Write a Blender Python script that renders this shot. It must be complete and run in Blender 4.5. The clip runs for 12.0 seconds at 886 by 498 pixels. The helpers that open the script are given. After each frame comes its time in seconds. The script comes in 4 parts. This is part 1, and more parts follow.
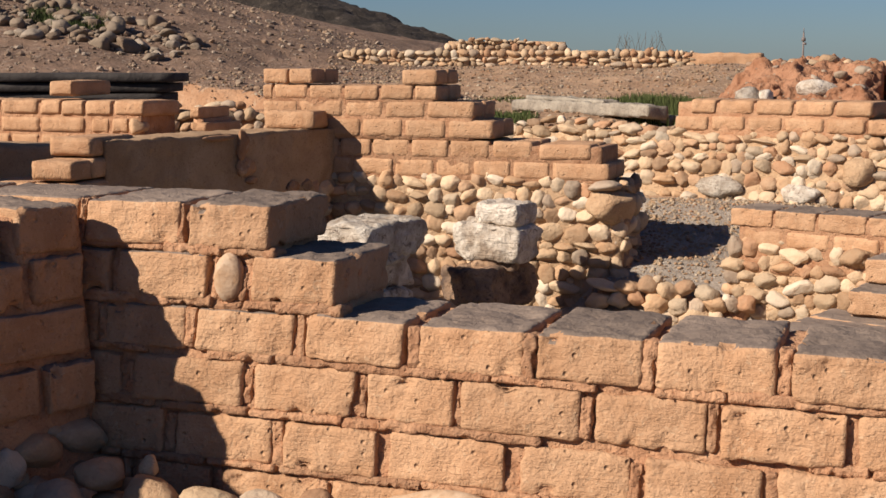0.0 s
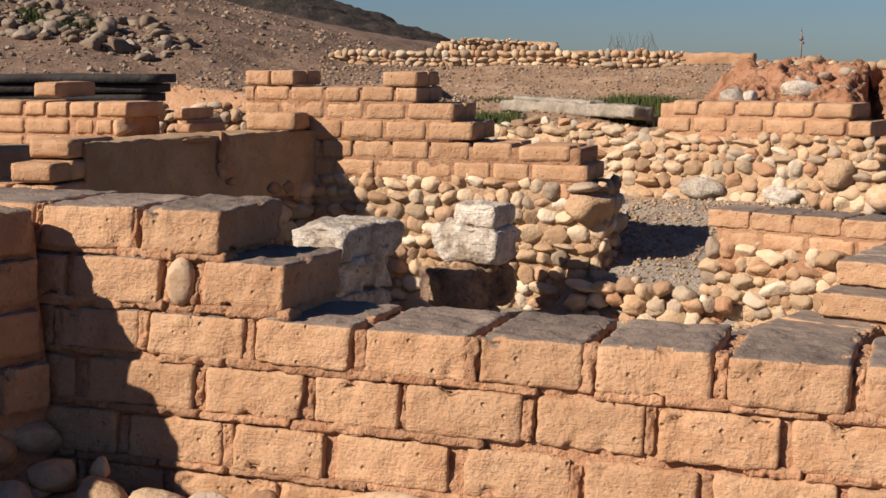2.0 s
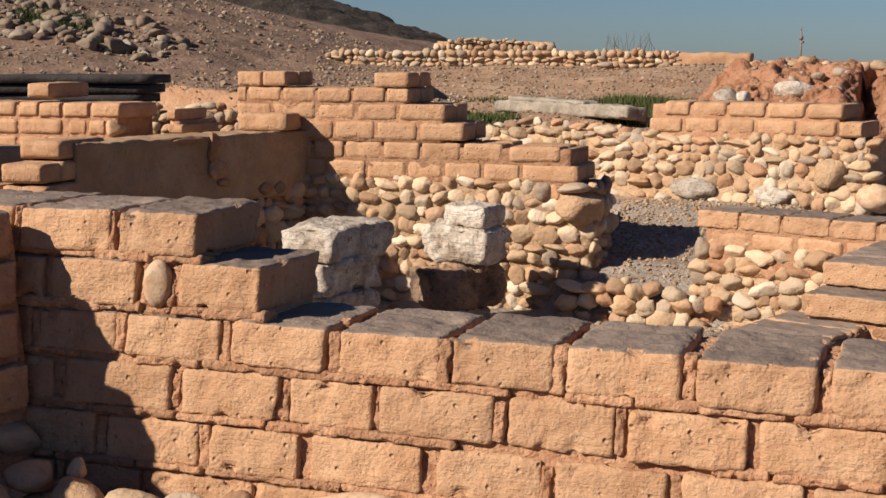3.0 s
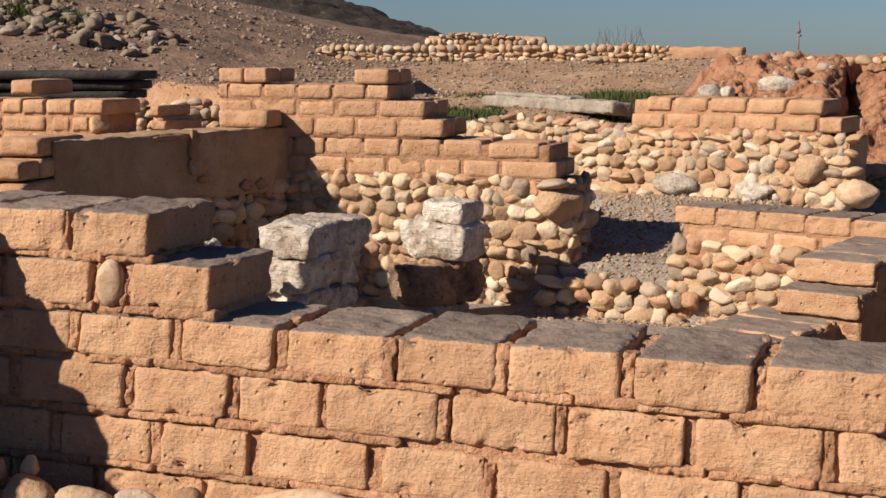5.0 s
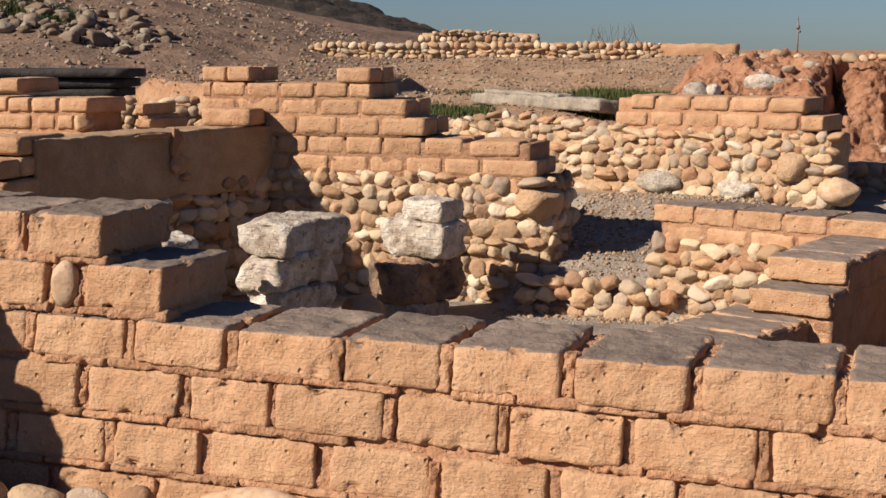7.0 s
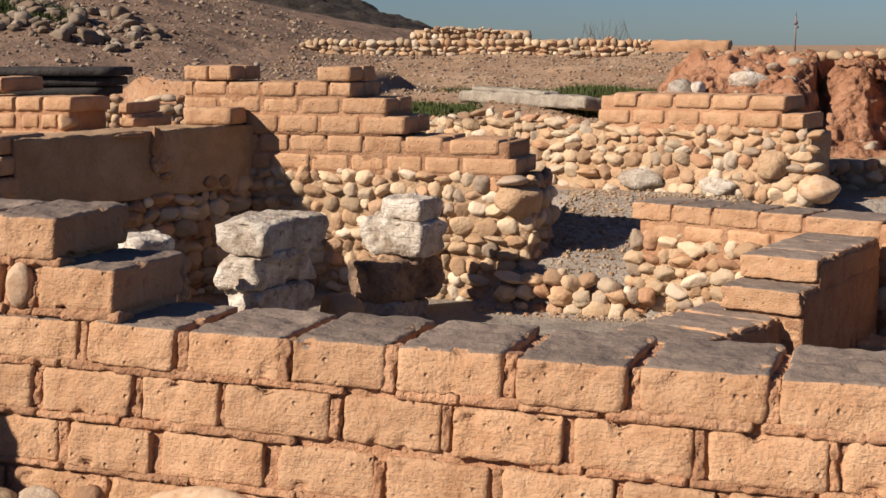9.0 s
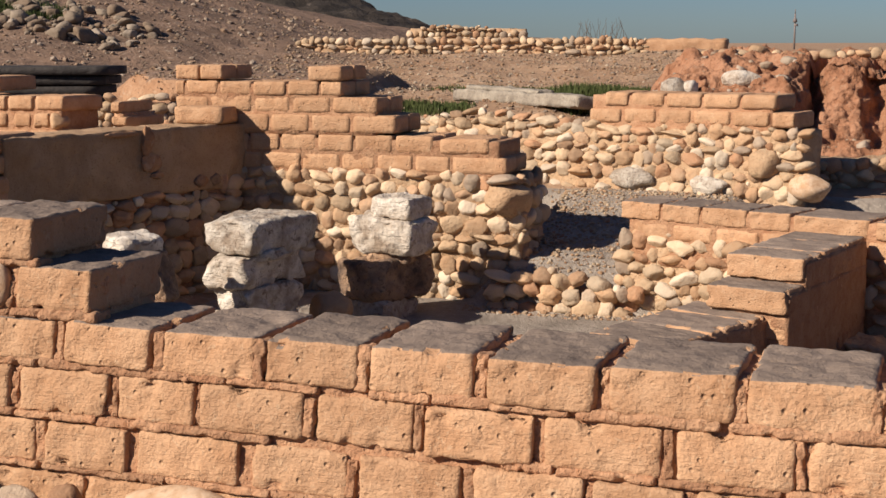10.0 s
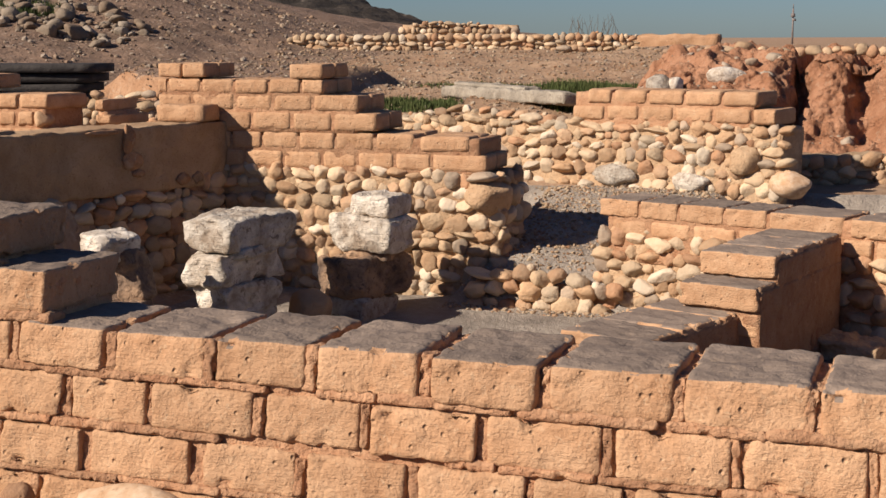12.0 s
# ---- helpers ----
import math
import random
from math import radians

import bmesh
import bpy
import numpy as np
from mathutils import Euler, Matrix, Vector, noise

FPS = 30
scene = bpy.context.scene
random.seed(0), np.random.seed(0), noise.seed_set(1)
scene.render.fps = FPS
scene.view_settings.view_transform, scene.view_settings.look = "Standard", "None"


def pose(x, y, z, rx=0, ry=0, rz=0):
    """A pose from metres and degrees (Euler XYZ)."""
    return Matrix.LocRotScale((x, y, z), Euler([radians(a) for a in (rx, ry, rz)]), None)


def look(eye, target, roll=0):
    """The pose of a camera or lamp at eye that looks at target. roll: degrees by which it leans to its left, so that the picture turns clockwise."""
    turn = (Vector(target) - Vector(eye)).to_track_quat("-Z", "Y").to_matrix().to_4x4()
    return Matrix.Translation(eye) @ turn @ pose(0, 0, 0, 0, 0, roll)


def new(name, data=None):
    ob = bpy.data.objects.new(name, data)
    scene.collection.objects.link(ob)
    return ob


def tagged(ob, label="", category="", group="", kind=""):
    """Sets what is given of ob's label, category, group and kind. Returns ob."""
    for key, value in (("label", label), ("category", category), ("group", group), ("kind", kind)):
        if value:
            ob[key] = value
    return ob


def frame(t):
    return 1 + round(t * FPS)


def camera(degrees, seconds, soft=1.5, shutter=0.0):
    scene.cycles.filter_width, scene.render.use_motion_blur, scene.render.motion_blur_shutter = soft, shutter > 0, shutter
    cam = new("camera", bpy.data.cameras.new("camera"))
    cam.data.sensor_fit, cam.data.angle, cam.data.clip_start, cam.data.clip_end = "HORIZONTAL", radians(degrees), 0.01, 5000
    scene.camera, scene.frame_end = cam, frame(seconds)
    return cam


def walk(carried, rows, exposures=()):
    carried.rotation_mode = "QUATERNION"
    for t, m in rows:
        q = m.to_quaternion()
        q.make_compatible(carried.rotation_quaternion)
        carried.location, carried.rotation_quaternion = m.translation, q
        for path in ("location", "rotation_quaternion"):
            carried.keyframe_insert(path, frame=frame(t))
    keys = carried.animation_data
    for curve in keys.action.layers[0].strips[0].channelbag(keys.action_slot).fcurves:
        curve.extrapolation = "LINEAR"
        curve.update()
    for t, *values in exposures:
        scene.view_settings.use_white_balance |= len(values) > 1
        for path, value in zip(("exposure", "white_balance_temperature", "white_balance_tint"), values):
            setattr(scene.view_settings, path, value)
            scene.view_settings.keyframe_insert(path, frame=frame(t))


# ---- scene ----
cam = camera(36.0, 12.0)
PATH = [
    (0, (1.262, -1.901, 1.848), (0.609, -0.031, 1.576), 0.1),
    (0.5, (1.316, -1.901, 1.857), (0.662, -0.031, 1.584), 0.1),
    (1, (1.367, -1.902, 1.864), (0.713, -0.032, 1.592), 0.1),
    (1.5, (1.418, -1.899, 1.873), (0.764, -0.029, 1.6), 0.1),
    (2, (1.47, -1.901, 1.881), (0.817, -0.03, 1.607), 0.1),
    (2.5, (1.523, -1.899, 1.889), (0.87, -0.029, 1.614), 0.1),
    (3, (1.577, -1.902, 1.898), (0.923, -0.032, 1.623), 0.1),
    (5, (1.784, -1.893, 1.928), (1.131, -0.024, 1.644), 0.0),
    (5.5, (1.837, -1.888, 1.935), (1.183, -0.02, 1.648), 0.0),
    (6, (1.891, -1.889, 1.943), (1.237, -0.021, 1.655), -0.0),
    (6.5, (1.942, -1.888, 1.951), (1.288, -0.02, 1.662), -0.0),
    (7, (1.994, -1.885, 1.959), (1.34, -0.018, 1.669), -0.0),
    (9, (2.203, -1.874, 1.989), (1.549, -0.007, 1.693), -0.1),
    (9.5, (2.254, -1.873, 1.996), (1.601, -0.007, 1.698), -0.1),
    (10, (2.308, -1.868, 2.003), (1.654, -0.002, 1.704), -0.1),
    (10.5, (2.357, -1.864, 2.01), (1.704, 0.002, 1.709), -0.1),
    (11, (2.413, -1.866, 2.019), (1.759, 0.0, 1.717), -0.2),
    (11.5, (2.462, -1.858, 2.024), (1.809, 0.008, 1.721), -0.2),
    (12, (2.515, -1.856, 2.032), (1.861, 0.009, 1.726), -0.2),
]
walk(cam, [(t, look(eye, target, roll)) for t, eye, target, roll in PATH])

# ---- light ----
SUN_WAY = Vector((0.95, 1.0, -0.87)).normalized()      # the way the sunlight travels
sun_data = bpy.data.lights.new("sun", "SUN")
sun_data.energy, sun_data.angle, sun_data.color = 5.0, radians(0.6), (1.0, 0.89, 0.775)
sun = new("sun", sun_data)
sun.matrix_world = look((0, 0, 30), Vector((0, 0, 30)) + SUN_WAY)
world = bpy.data.worlds.new("sky")
scene.world = world
world.use_nodes = True
wt = world.node_tree
sky = wt.nodes.new("ShaderNodeTexSky")
sky.sky_type, sky.sun_disc = "NISHITA", False
sky.sun_elevation = math.asin(-SUN_WAY.z)
sky.sun_rotation = math.atan2(-SUN_WAY.x, -SUN_WAY.y)
sky.air_density, sky.dust_density, sky.ozone_density = 1.0, 0.2, 1.5
tint = wt.nodes.new("ShaderNodeMix")
tint.data_type, tint.blend_type = "RGBA", "MULTIPLY"
tint.inputs[0].default_value, tint.inputs[7].default_value = 1.0, (0.78, 1.05, 1.60, 1.0)
wt.links.new(sky.outputs[0], tint.inputs[6])
wt.links.new(tint.outputs[2], wt.nodes["Background"].inputs[0])
wt.nodes["Background"].inputs[1].default_value = 0.0255
scene.view_settings.exposure = 0.60


# ---- materials ----
def material(name, low, high, grain=60.0, patch=4.0, relief=0.25, depth=0.01, speck=None, speck_amount=0.5, rough=0.9, pits=0.0, vary=0.18, streak=0.0, pit_size=26.0):
    """A dry mineral surface: two colours mixed by patches and grain, specks, pits and a bump."""
    low, high, speck = ([v * 0.80 for v in q] if q else q for q in (low, high, speck))
    m = bpy.data.materials.new(name)
    m.use_nodes = True
    nt = m.node_tree
    N, Lk = nt.nodes, nt.links
    bsdf = N["Principled BSDF"]
    bsdf.inputs["Roughness"].default_value = rough
    bsdf.inputs["Specular IOR Level"].default_value = 0.2
    geo = N.new("ShaderNodeNewGeometry")

    def tex(scale, detail, distort=0.0):
        n = N.new("ShaderNodeTexNoise")
        n.inputs["Scale"].default_value, n.inputs["Detail"].default_value, n.inputs["Distortion"].default_value = scale, detail, distort
        n.inputs["Roughness"].default_value = 0.62
        Lk.new(geo.outputs["Position"], n.inputs["Vector"])
        return n

    def mix(a, b, f):
        n = N.new("ShaderNodeMix")
        n.data_type = "RGBA"
        for socket, v in ((n.inputs[0], f), (n.inputs[6], a), (n.inputs[7], b)):
            if hasattr(v, "links"):
                Lk.new(v, socket)
            else:
                socket.default_value = v if isinstance(v, float) else (*v, 1.0)
        return n.outputs[2]

    def ramp(src, lo, hi):
        n = N.new("ShaderNodeMapRange")
        n.inputs[1].default_value, n.inputs[2].default_value = lo, hi
        Lk.new(src, n.inputs[0])
        return n.outputs[0]

    big, fine = tex(patch, 5, 0.4), tex(grain, 6)
    col = mix(low, high, ramp(big.outputs[0], 0.34, 0.66))
    col = mix(col, [c * 0.62 for c in low], ramp(fine.outputs[0], 0.56, 0.78))
    if speck:
        sp = tex(grain * 0.45, 3, 1.0)
        n = N.new("ShaderNodeMath")
        n.operation = "MULTIPLY"
        Lk.new(ramp(sp.outputs[0], 0.58, 0.68), n.inputs[0])
        n.inputs[1].default_value = speck_amount
        col = mix(col, speck, n.outputs[0])
    info = N.new("ShaderNodeObjectInfo")
    hsv = N.new("ShaderNodeHueSaturation")
    Lk.new(col, hsv.inputs["Color"])
    val = N.new("ShaderNodeMapRange")
    val.inputs[3].default_value, val.inputs[4].default_value = 1 - vary, 1 + vary
    Lk.new(info.outputs["Random"], val.inputs[0])
    Lk.new(val.outputs[0], hsv.inputs["Value"])
    Lk.new(hsv.outputs[0], bsdf.inputs["Base Color"])
    add = N.new("ShaderNodeMath")
    add.operation = "MULTIPLY_ADD"
    mid = tex(grain * 0.22, 5)
    Lk.new(mid.outputs[0], add.inputs[0])
    add.inputs[1].default_value = 2.2
    Lk.new(fine.outputs[0], add.inputs[2])
    height = add.outputs[0]
    if pits:
        v = N.new("ShaderNodeTexVoronoi")
        v.inputs["Scale"].default_value = pit_size
        Lk.new(geo.outputs["Position"], v.inputs["Vector"])
        p = N.new("ShaderNodeMath")
        p.operation = "MULTIPLY_ADD"
        Lk.new(ramp(v.outputs[0], 0.04, 0.16), p.inputs[0])
        p.inputs[1].default_value = pits
        Lk.new(height, p.inputs[2])
        height = p.outputs[0]
    if streak:
        mp = N.new("ShaderNodeMapping")
        mp.inputs["Scale"].default_value = (0.30, 0.30, 2.4)
        Lk.new(geo.outputs["Position"], mp.inputs["Vector"])
        st = tex(grain * 0.6, 4, 0.6)
        Lk.new(mp.outputs[0], st.inputs["Vector"])
        q = N.new("ShaderNodeMath")
        q.operation = "MULTIPLY_ADD"
        Lk.new(st.outputs[0], q.inputs[0])
        q.inputs[1].default_value = streak
        Lk.new(height, q.inputs[2])
        height = q.outputs[0]
    bump = N.new("ShaderNodeBump")
    bump.inputs["Strength"].default_value, bump.inputs["Distance"].default_value = relief, depth
    Lk.new(height, bump.inputs["Height"])
    Lk.new(bump.outputs[0], bsdf.inputs["Normal"])
    return m


def stone_material(name, tones, grain=32.0, relief=0.8, rough=0.85):
    """Stones whose tone changes from stone to stone, with veins and stains."""
    m = material(name, tones[0], tones[1], grain, 9.0, relief, 0.014, speck=(0.20, 0.12, 0.07), speck_amount=0.55, rough=rough, vary=0.28)
    nt = m.node_tree
    N, Lk = nt.nodes, nt.links
    info = next(n for n in N if n.type == "OBJECT_INFO")
    geo = next(n for n in N if n.type == "NEW_GEOMETRY")
    hsv = next(n for n in N if n.type == "HUE_SAT")
    old = hsv.inputs["Color"].links[0].from_socket
    cr = N.new("ShaderNodeValToRGB")
    cr.color_ramp.interpolation = "CONSTANT"
    for i, c in enumerate(tones):
        e = cr.color_ramp.elements[i] if i < 2 else cr.color_ramp.elements.new(i / len(tones))
        e.position = i / len(tones)
        e.color = (*[v * 0.68 for v in c], 1)
    mul = N.new("ShaderNodeMath")
    mul.operation = "FRACT"
    both = N.new("ShaderNodeMath")
    both.operation = "MULTIPLY_ADD"
    Lk.new(info.outputs["Random"], both.inputs[0])
    both.inputs[1].default_value = 7.31
    Lk.new(geo.outputs["Random Per Island"], both.inputs[2])
    Lk.new(both.outputs[0], mul.inputs[0])
    Lk.new(mul.outputs[0], cr.inputs[0])
    mx = N.new("ShaderNodeMix")
    mx.data_type = "RGBA"
    mx.inputs[0].default_value = 0.60
    Lk.new(old, mx.inputs[6])
    Lk.new(cr.outputs[0], mx.inputs[7])
    Lk.new(mx.outputs[2], hsv.inputs["Color"])
    return m


BRICK = material("mud_brick", (0.50, 0.275, 0.145), (0.62, 0.375, 0.215), 70, 5, 0.75, 0.013, speck=(0.66, 0.46, 0.29), speck_amount=0.45, pits=1.7, vary=0.10, streak=0.55, pit_size=15.0)
# weathered grey crust on brick tops, darkened further for their weak grazing light
DIMMED_CRUST = material("dimmed_weathered_crust", (0.20, 0.15, 0.118), (0.31, 0.235, 0.18), 55, 3, 0.6, 0.012, speck=(0.36, 0.26, 0.18), speck_amount=0.5, vary=0.12)
MORTAR = material("mud_mortar", (0.46, 0.23, 0.122), (0.58, 0.34, 0.195), 60, 6, 0.8, 0.02, speck=(0.30, 0.12, 0.05), speck_amount=0.5, pits=1.2)
PLASTER = material("mud_plaster", (0.31, 0.19, 0.105), (0.46, 0.305, 0.18), 50, 2.2, 0.6, 0.014, speck=(0.25, 0.145, 0.08), speck_amount=0.4, pits=0.8)
COBBLE = stone_material("cobble", [(0.60, 0.43, 0.27), (0.52, 0.31, 0.17), (0.70, 0.57, 0.41), (0.48, 0.23, 0.12), (0.60, 0.44, 0.28), (0.42, 0.35, 0.28), (0.72, 0.56, 0.38), (0.56, 0.35, 0.20), (0.80, 0.70, 0.55), (0.46, 0.28, 0.17), (0.68, 0.50, 0.32)])
PALE = material("pale_pebble", (0.56, 0.34, 0.19), (0.74, 0.54, 0.37), 30, 14, 0.5, 0.01)
CHIP = stone_material("stone_chips", [(0.36, 0.27, 0.19), (0.28, 0.19, 0.13), (0.44, 0.36, 0.28), (0.32, 0.20, 0.12)])
BOULDER = stone_material("field_boulder", [(0.36, 0.27, 0.19), (0.48, 0.38, 0.28), (0.28, 0.18, 0.11), (0.56, 0.46, 0.36)])
LIME = material("limestone", (0.38, 0.29, 0.21), (0.80, 0.71, 0.59), 34, 5, 0.9, 0.022, speck=(0.20, 0.14, 0.10), speck_amount=0.75, pits=0.8, streak=1.0)
# scorched stone whose dark tone also carries shade on the pillars
BURNT_SHADE = material("burnt_shade_stone", (0.12, 0.085, 0.07), (0.56, 0.36, 0.22), 36, 3.2, 0.9, 0.02, speck=(0.07, 0.055, 0.05), speck_amount=0.7, pits=0.8)
SCREE = material("stony_scree", (0.16, 0.103, 0.07), (0.29, 0.185, 0.124), 16, 1.2, 0.9, 0.04, speck=(0.48, 0.38, 0.29), speck_amount=0.5)
# scree darkened in colour to give the far flank its shade
SCREE_SHADE_TONE = material("scree_shade_tone", (0.035, 0.028, 0.022), (0.085, 0.066, 0.05), 10, 1.2, 0.9, 0.04, speck=(0.24, 0.19, 0.15), speck_amount=0.5)
RUBBLE = material("tan_mud", (0.46, 0.29, 0.165), (0.58, 0.40, 0.245), 40, 5, 0.9, 0.02, speck=(0.36, 0.20, 0.10), speck_amount=0.5, pits=0.8)
CUT = material("cut_earth", (0.34, 0.175, 0.09), (0.46, 0.27, 0.155), 16, 1.6, 0.9, 0.04, speck=(0.5, 0.38, 0.27), speck_amount=0.4)
SOIL = material("stony_soil", (0.30, 0.18, 0.105), (0.43, 0.285, 0.18), 14, 0.9, 0.9, 0.04, speck=(0.55, 0.44, 0.32), speck_amount=0.55)
GRAVEL = material("grey_gravel", (0.26, 0.215, 0.175), (0.46, 0.385, 0.31), 70, 2, 1.0, 0.02, speck=(0.52, 0.46, 0.38), speck_amount=0.7)
REDEARTH = material("red_earth", (0.32, 0.14, 0.07), (0.50, 0.26, 0.15), 20, 2.2, 1.0, 0.05, speck=(0.52, 0.36, 0.24), speck_amount=0.35)
SLATE = material("grey_timber", (0.24, 0.20, 0.155), (0.42, 0.36, 0.28), 40, 4, 0.9, 0.02, speck=(0.12, 0.10, 0.09), speck_amount=0.5)
DARKWOOD = material("dark_timber", (0.035, 0.03, 0.028), (0.075, 0.065, 0.058), 40, 2, 0.6, 0.02)
GRASS = material("grass_blades", (0.05, 0.075, 0.02), (0.11, 0.12, 0.04), 30, 3, 0.2, 0.01, vary=0.2)
TWIG = material("dry_twig", (0.16, 0.12, 0.09), (0.24, 0.19, 0.14), 30, 3, 0.2, 0.01)
METAL = material("rusty_mast", (0.16, 0.13, 0.12), (0.24, 0.20, 0.18), 30, 3, 0.1, 0.01, rough=0.5)


# ---- mesh helpers ----
def mesh_from(bm, name, mats, smooth=True):
    me = bpy.data.meshes.new(name)
    bm.to_mesh(me)
    bm.free()
    for m in mats if isinstance(mats, (list, tuple)) else [mats]:
        me.materials.append(m)
    if smooth:
        me.polygons.foreach_set("use_smooth", [True] * len(me.polygons))
    return me


def part(name, data, parent, m=None, label=""):
    ob = new(name, data)
    ob.parent = parent
    if m is not None:
        ob.matrix_basis = m
    return tagged(ob, label)


def empty(name, m, label, category, group="", kind=""):
    ob = new(name)
    ob.matrix_basis = m
    return tagged(ob, label, category, group, kind)


def rough_box(sx, sy, sz, step, bev, amp, freq, seed, wear=3.0):
    """A box about the origin, cut into a grid, with rounded edges and an uneven, chipped surface."""
    nx, ny, nz = (max(2, int(round(s / step))) for s in (sx, sy, sz))
    bm = bmesh.new()
    keys = {}

    def vert(i, j, k):
        if (i, j, k) not in keys:
            keys[i, j, k] = bm.verts.new((i / nx - 0.5, j / ny - 0.5, k / nz - 0.5))
        return keys[i, j, k]

    for i in range(nx):
        for j in range(ny):
            bm.faces.new([vert(i, j, 0), vert(i, j + 1, 0), vert(i + 1, j + 1, 0), vert(i + 1, j, 0)])
            bm.faces.new([vert(i, j, nz), vert(i + 1, j, nz), vert(i + 1, j + 1, nz), vert(i, j + 1, nz)])
    for i in range(nx):
        for k in range(nz):
            bm.faces.new([vert(i, 0, k), vert(i + 1, 0, k), vert(i + 1, 0, k + 1), vert(i, 0, k + 1)])
            bm.faces.new([vert(i, ny, k), vert(i, ny, k + 1), vert(i + 1, ny, k + 1), vert(i + 1, ny, k)])
    for j in range(ny):
        for k in range(nz):
            bm.faces.new([vert(0, j, k), vert(0, j, k + 1), vert(0, j + 1, k + 1), vert(0, j + 1, k)])
            bm.faces.new([vert(nx, j, k), vert(nx, j + 1, k), vert(nx, j + 1, k + 1), vert(nx, j, k + 1)])
    off = Vector((seed * 7.13, seed * 3.7, seed * 11.9))
    half = Vector((sx / 2, sy / 2, sz / 2))
    for v in bm.verts:
        p = Vector((v.co.x * sx, v.co.y * sy, v.co.z * sz))
        # round the edges towards an inner box
        r = min(bev * (1.0 + 0.9 * noise.noise(p * 9 + off)), 0.45 * min(sx, sy, sz))
        q = Vector([max(-h + r, min(h - r, c)) for c, h in zip(p, half)])
        d = p - q
        if d.length > 1e-6:
            p = q + d.normalized() * r
        n = d.normalized() if d.length > 1e-6 else Vector((0, 0, 0))
        a = noise.noise(p * freq + off) + 0.5 * noise.noise(p * freq * 2.7 + off)
        chip = max(0.0, noise.noise(p * freq * 0.8 - off) - 0.35) * 2.2
        edge = sum(1 for c, h in zip(p, half) if abs(c) > h - 2.2 * bev) >= 2
        p += n * (a * amp - (chip * amp * wear if edge else chip * amp * 0.9))
        v.co = p
    return bm


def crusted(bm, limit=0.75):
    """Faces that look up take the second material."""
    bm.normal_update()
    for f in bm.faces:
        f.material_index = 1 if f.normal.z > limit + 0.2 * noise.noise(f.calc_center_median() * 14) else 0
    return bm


def rock(sub, seed, squash=(1, 1, 1), amp=0.22, freq=1.3, flats=5, hard=0.72):
    """A unit stone: a ball cut by some planes and dented by noise."""
    bm = bmesh.new()
    bmesh.ops.create_icosphere(bm, subdivisions=sub, radius=1.0)
    rnd = random.Random(seed)
    planes = []
    for _ in range(flats):
        n = Vector((rnd.gauss(0, 1), rnd.gauss(0, 1), rnd.gauss(0, 1))).normalized()
        planes.append((n, rnd.uniform(0.60, 0.86)))
    off = Vector((seed * 5.1, seed * 2.3, seed * 8.7))
    for v in bm.verts:
        p = v.co.copy()
        p *= 1 + amp * noise.noise(p * freq + off) + amp * 0.5 * noise.noise(p * freq * 2.6 + off) + amp * 0.22 * noise.noise(p * freq * 6 + off)
        for n, d in planes:
            e = p.dot(n) - d
            if e > 0:
                p -= n * e * hard
        v.co = Vector((p.x * squash[0], p.y * squash[1], p.z * squash[2]))
    return bm


ROCKS = [mesh_from(rock(3, 11 + i, amp=0.18 + 0.05 * (i % 5), flats=2 + i % 6, hard=0.85), "cobble", COBBLE) for i in range(26)]
FAR_ROCKS = [mesh_from(rock(2, 41 + i, amp=0.3, flats=5, hard=0.85), "small_cobble", COBBLE) for i in range(12)]
BIG_BRICKS = [mesh_from(crusted(rough_box(0.40, 0.54, 0.165, 0.014, 0.017, 0.0095, 11, i + 1, 6.0)), "brick", [BRICK, DIMMED_CRUST]) for i in range(9)]
PLAIN_BRICKS = [mesh_from(rough_box(0.40, 0.54, 0.165, 0.014, 0.016, 0.0095, 11, i + 51, 6.0), "brick", BRICK) for i in range(10)]


def rock_mesh(seed):
    return mesh_from(rock(3, seed, amp=0.2, flats=5, hard=0.85), "stone", COBBLE)


def leaned(meshes, batter):
    out = []
    shear = Matrix.Identity(4)
    shear[1][2] = batter
    for me in meshes:
        me = me.copy()
        me.transform(shear)
        out.append(me)
    return out


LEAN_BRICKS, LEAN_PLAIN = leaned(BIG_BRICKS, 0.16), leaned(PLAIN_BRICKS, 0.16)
BRICKS = [mesh_from(crusted(rough_box(0.40, 0.40, 0.165, 0.04, 0.024, 0.006, 8, i + 21), 0.8), "brick", [BRICK, BRICK]) for i in range(7)]


class Wall:
    """A wall's own frame: s along it, d into it from the face, z up; the face leans back by batter."""

    def __init__(self, x, y, ux, uy, batter=0.0, zref=0.0):
        n = math.hypot(ux, uy)
        self.o, self.u, self.batter, self.zref = Vector((x, y, 0)), Vector((ux / n, uy / n, 0)), batter, zref
        self.n = Vector((-self.u.y, self.u.x, 0))
        self.yaw = math.atan2(self.u.y, self.u.x)

    def at(self, s, d, z):
        return self.o + self.u * s + self.n * (d + self.batter * (z - self.zref)) + Vector((0, 0, z))


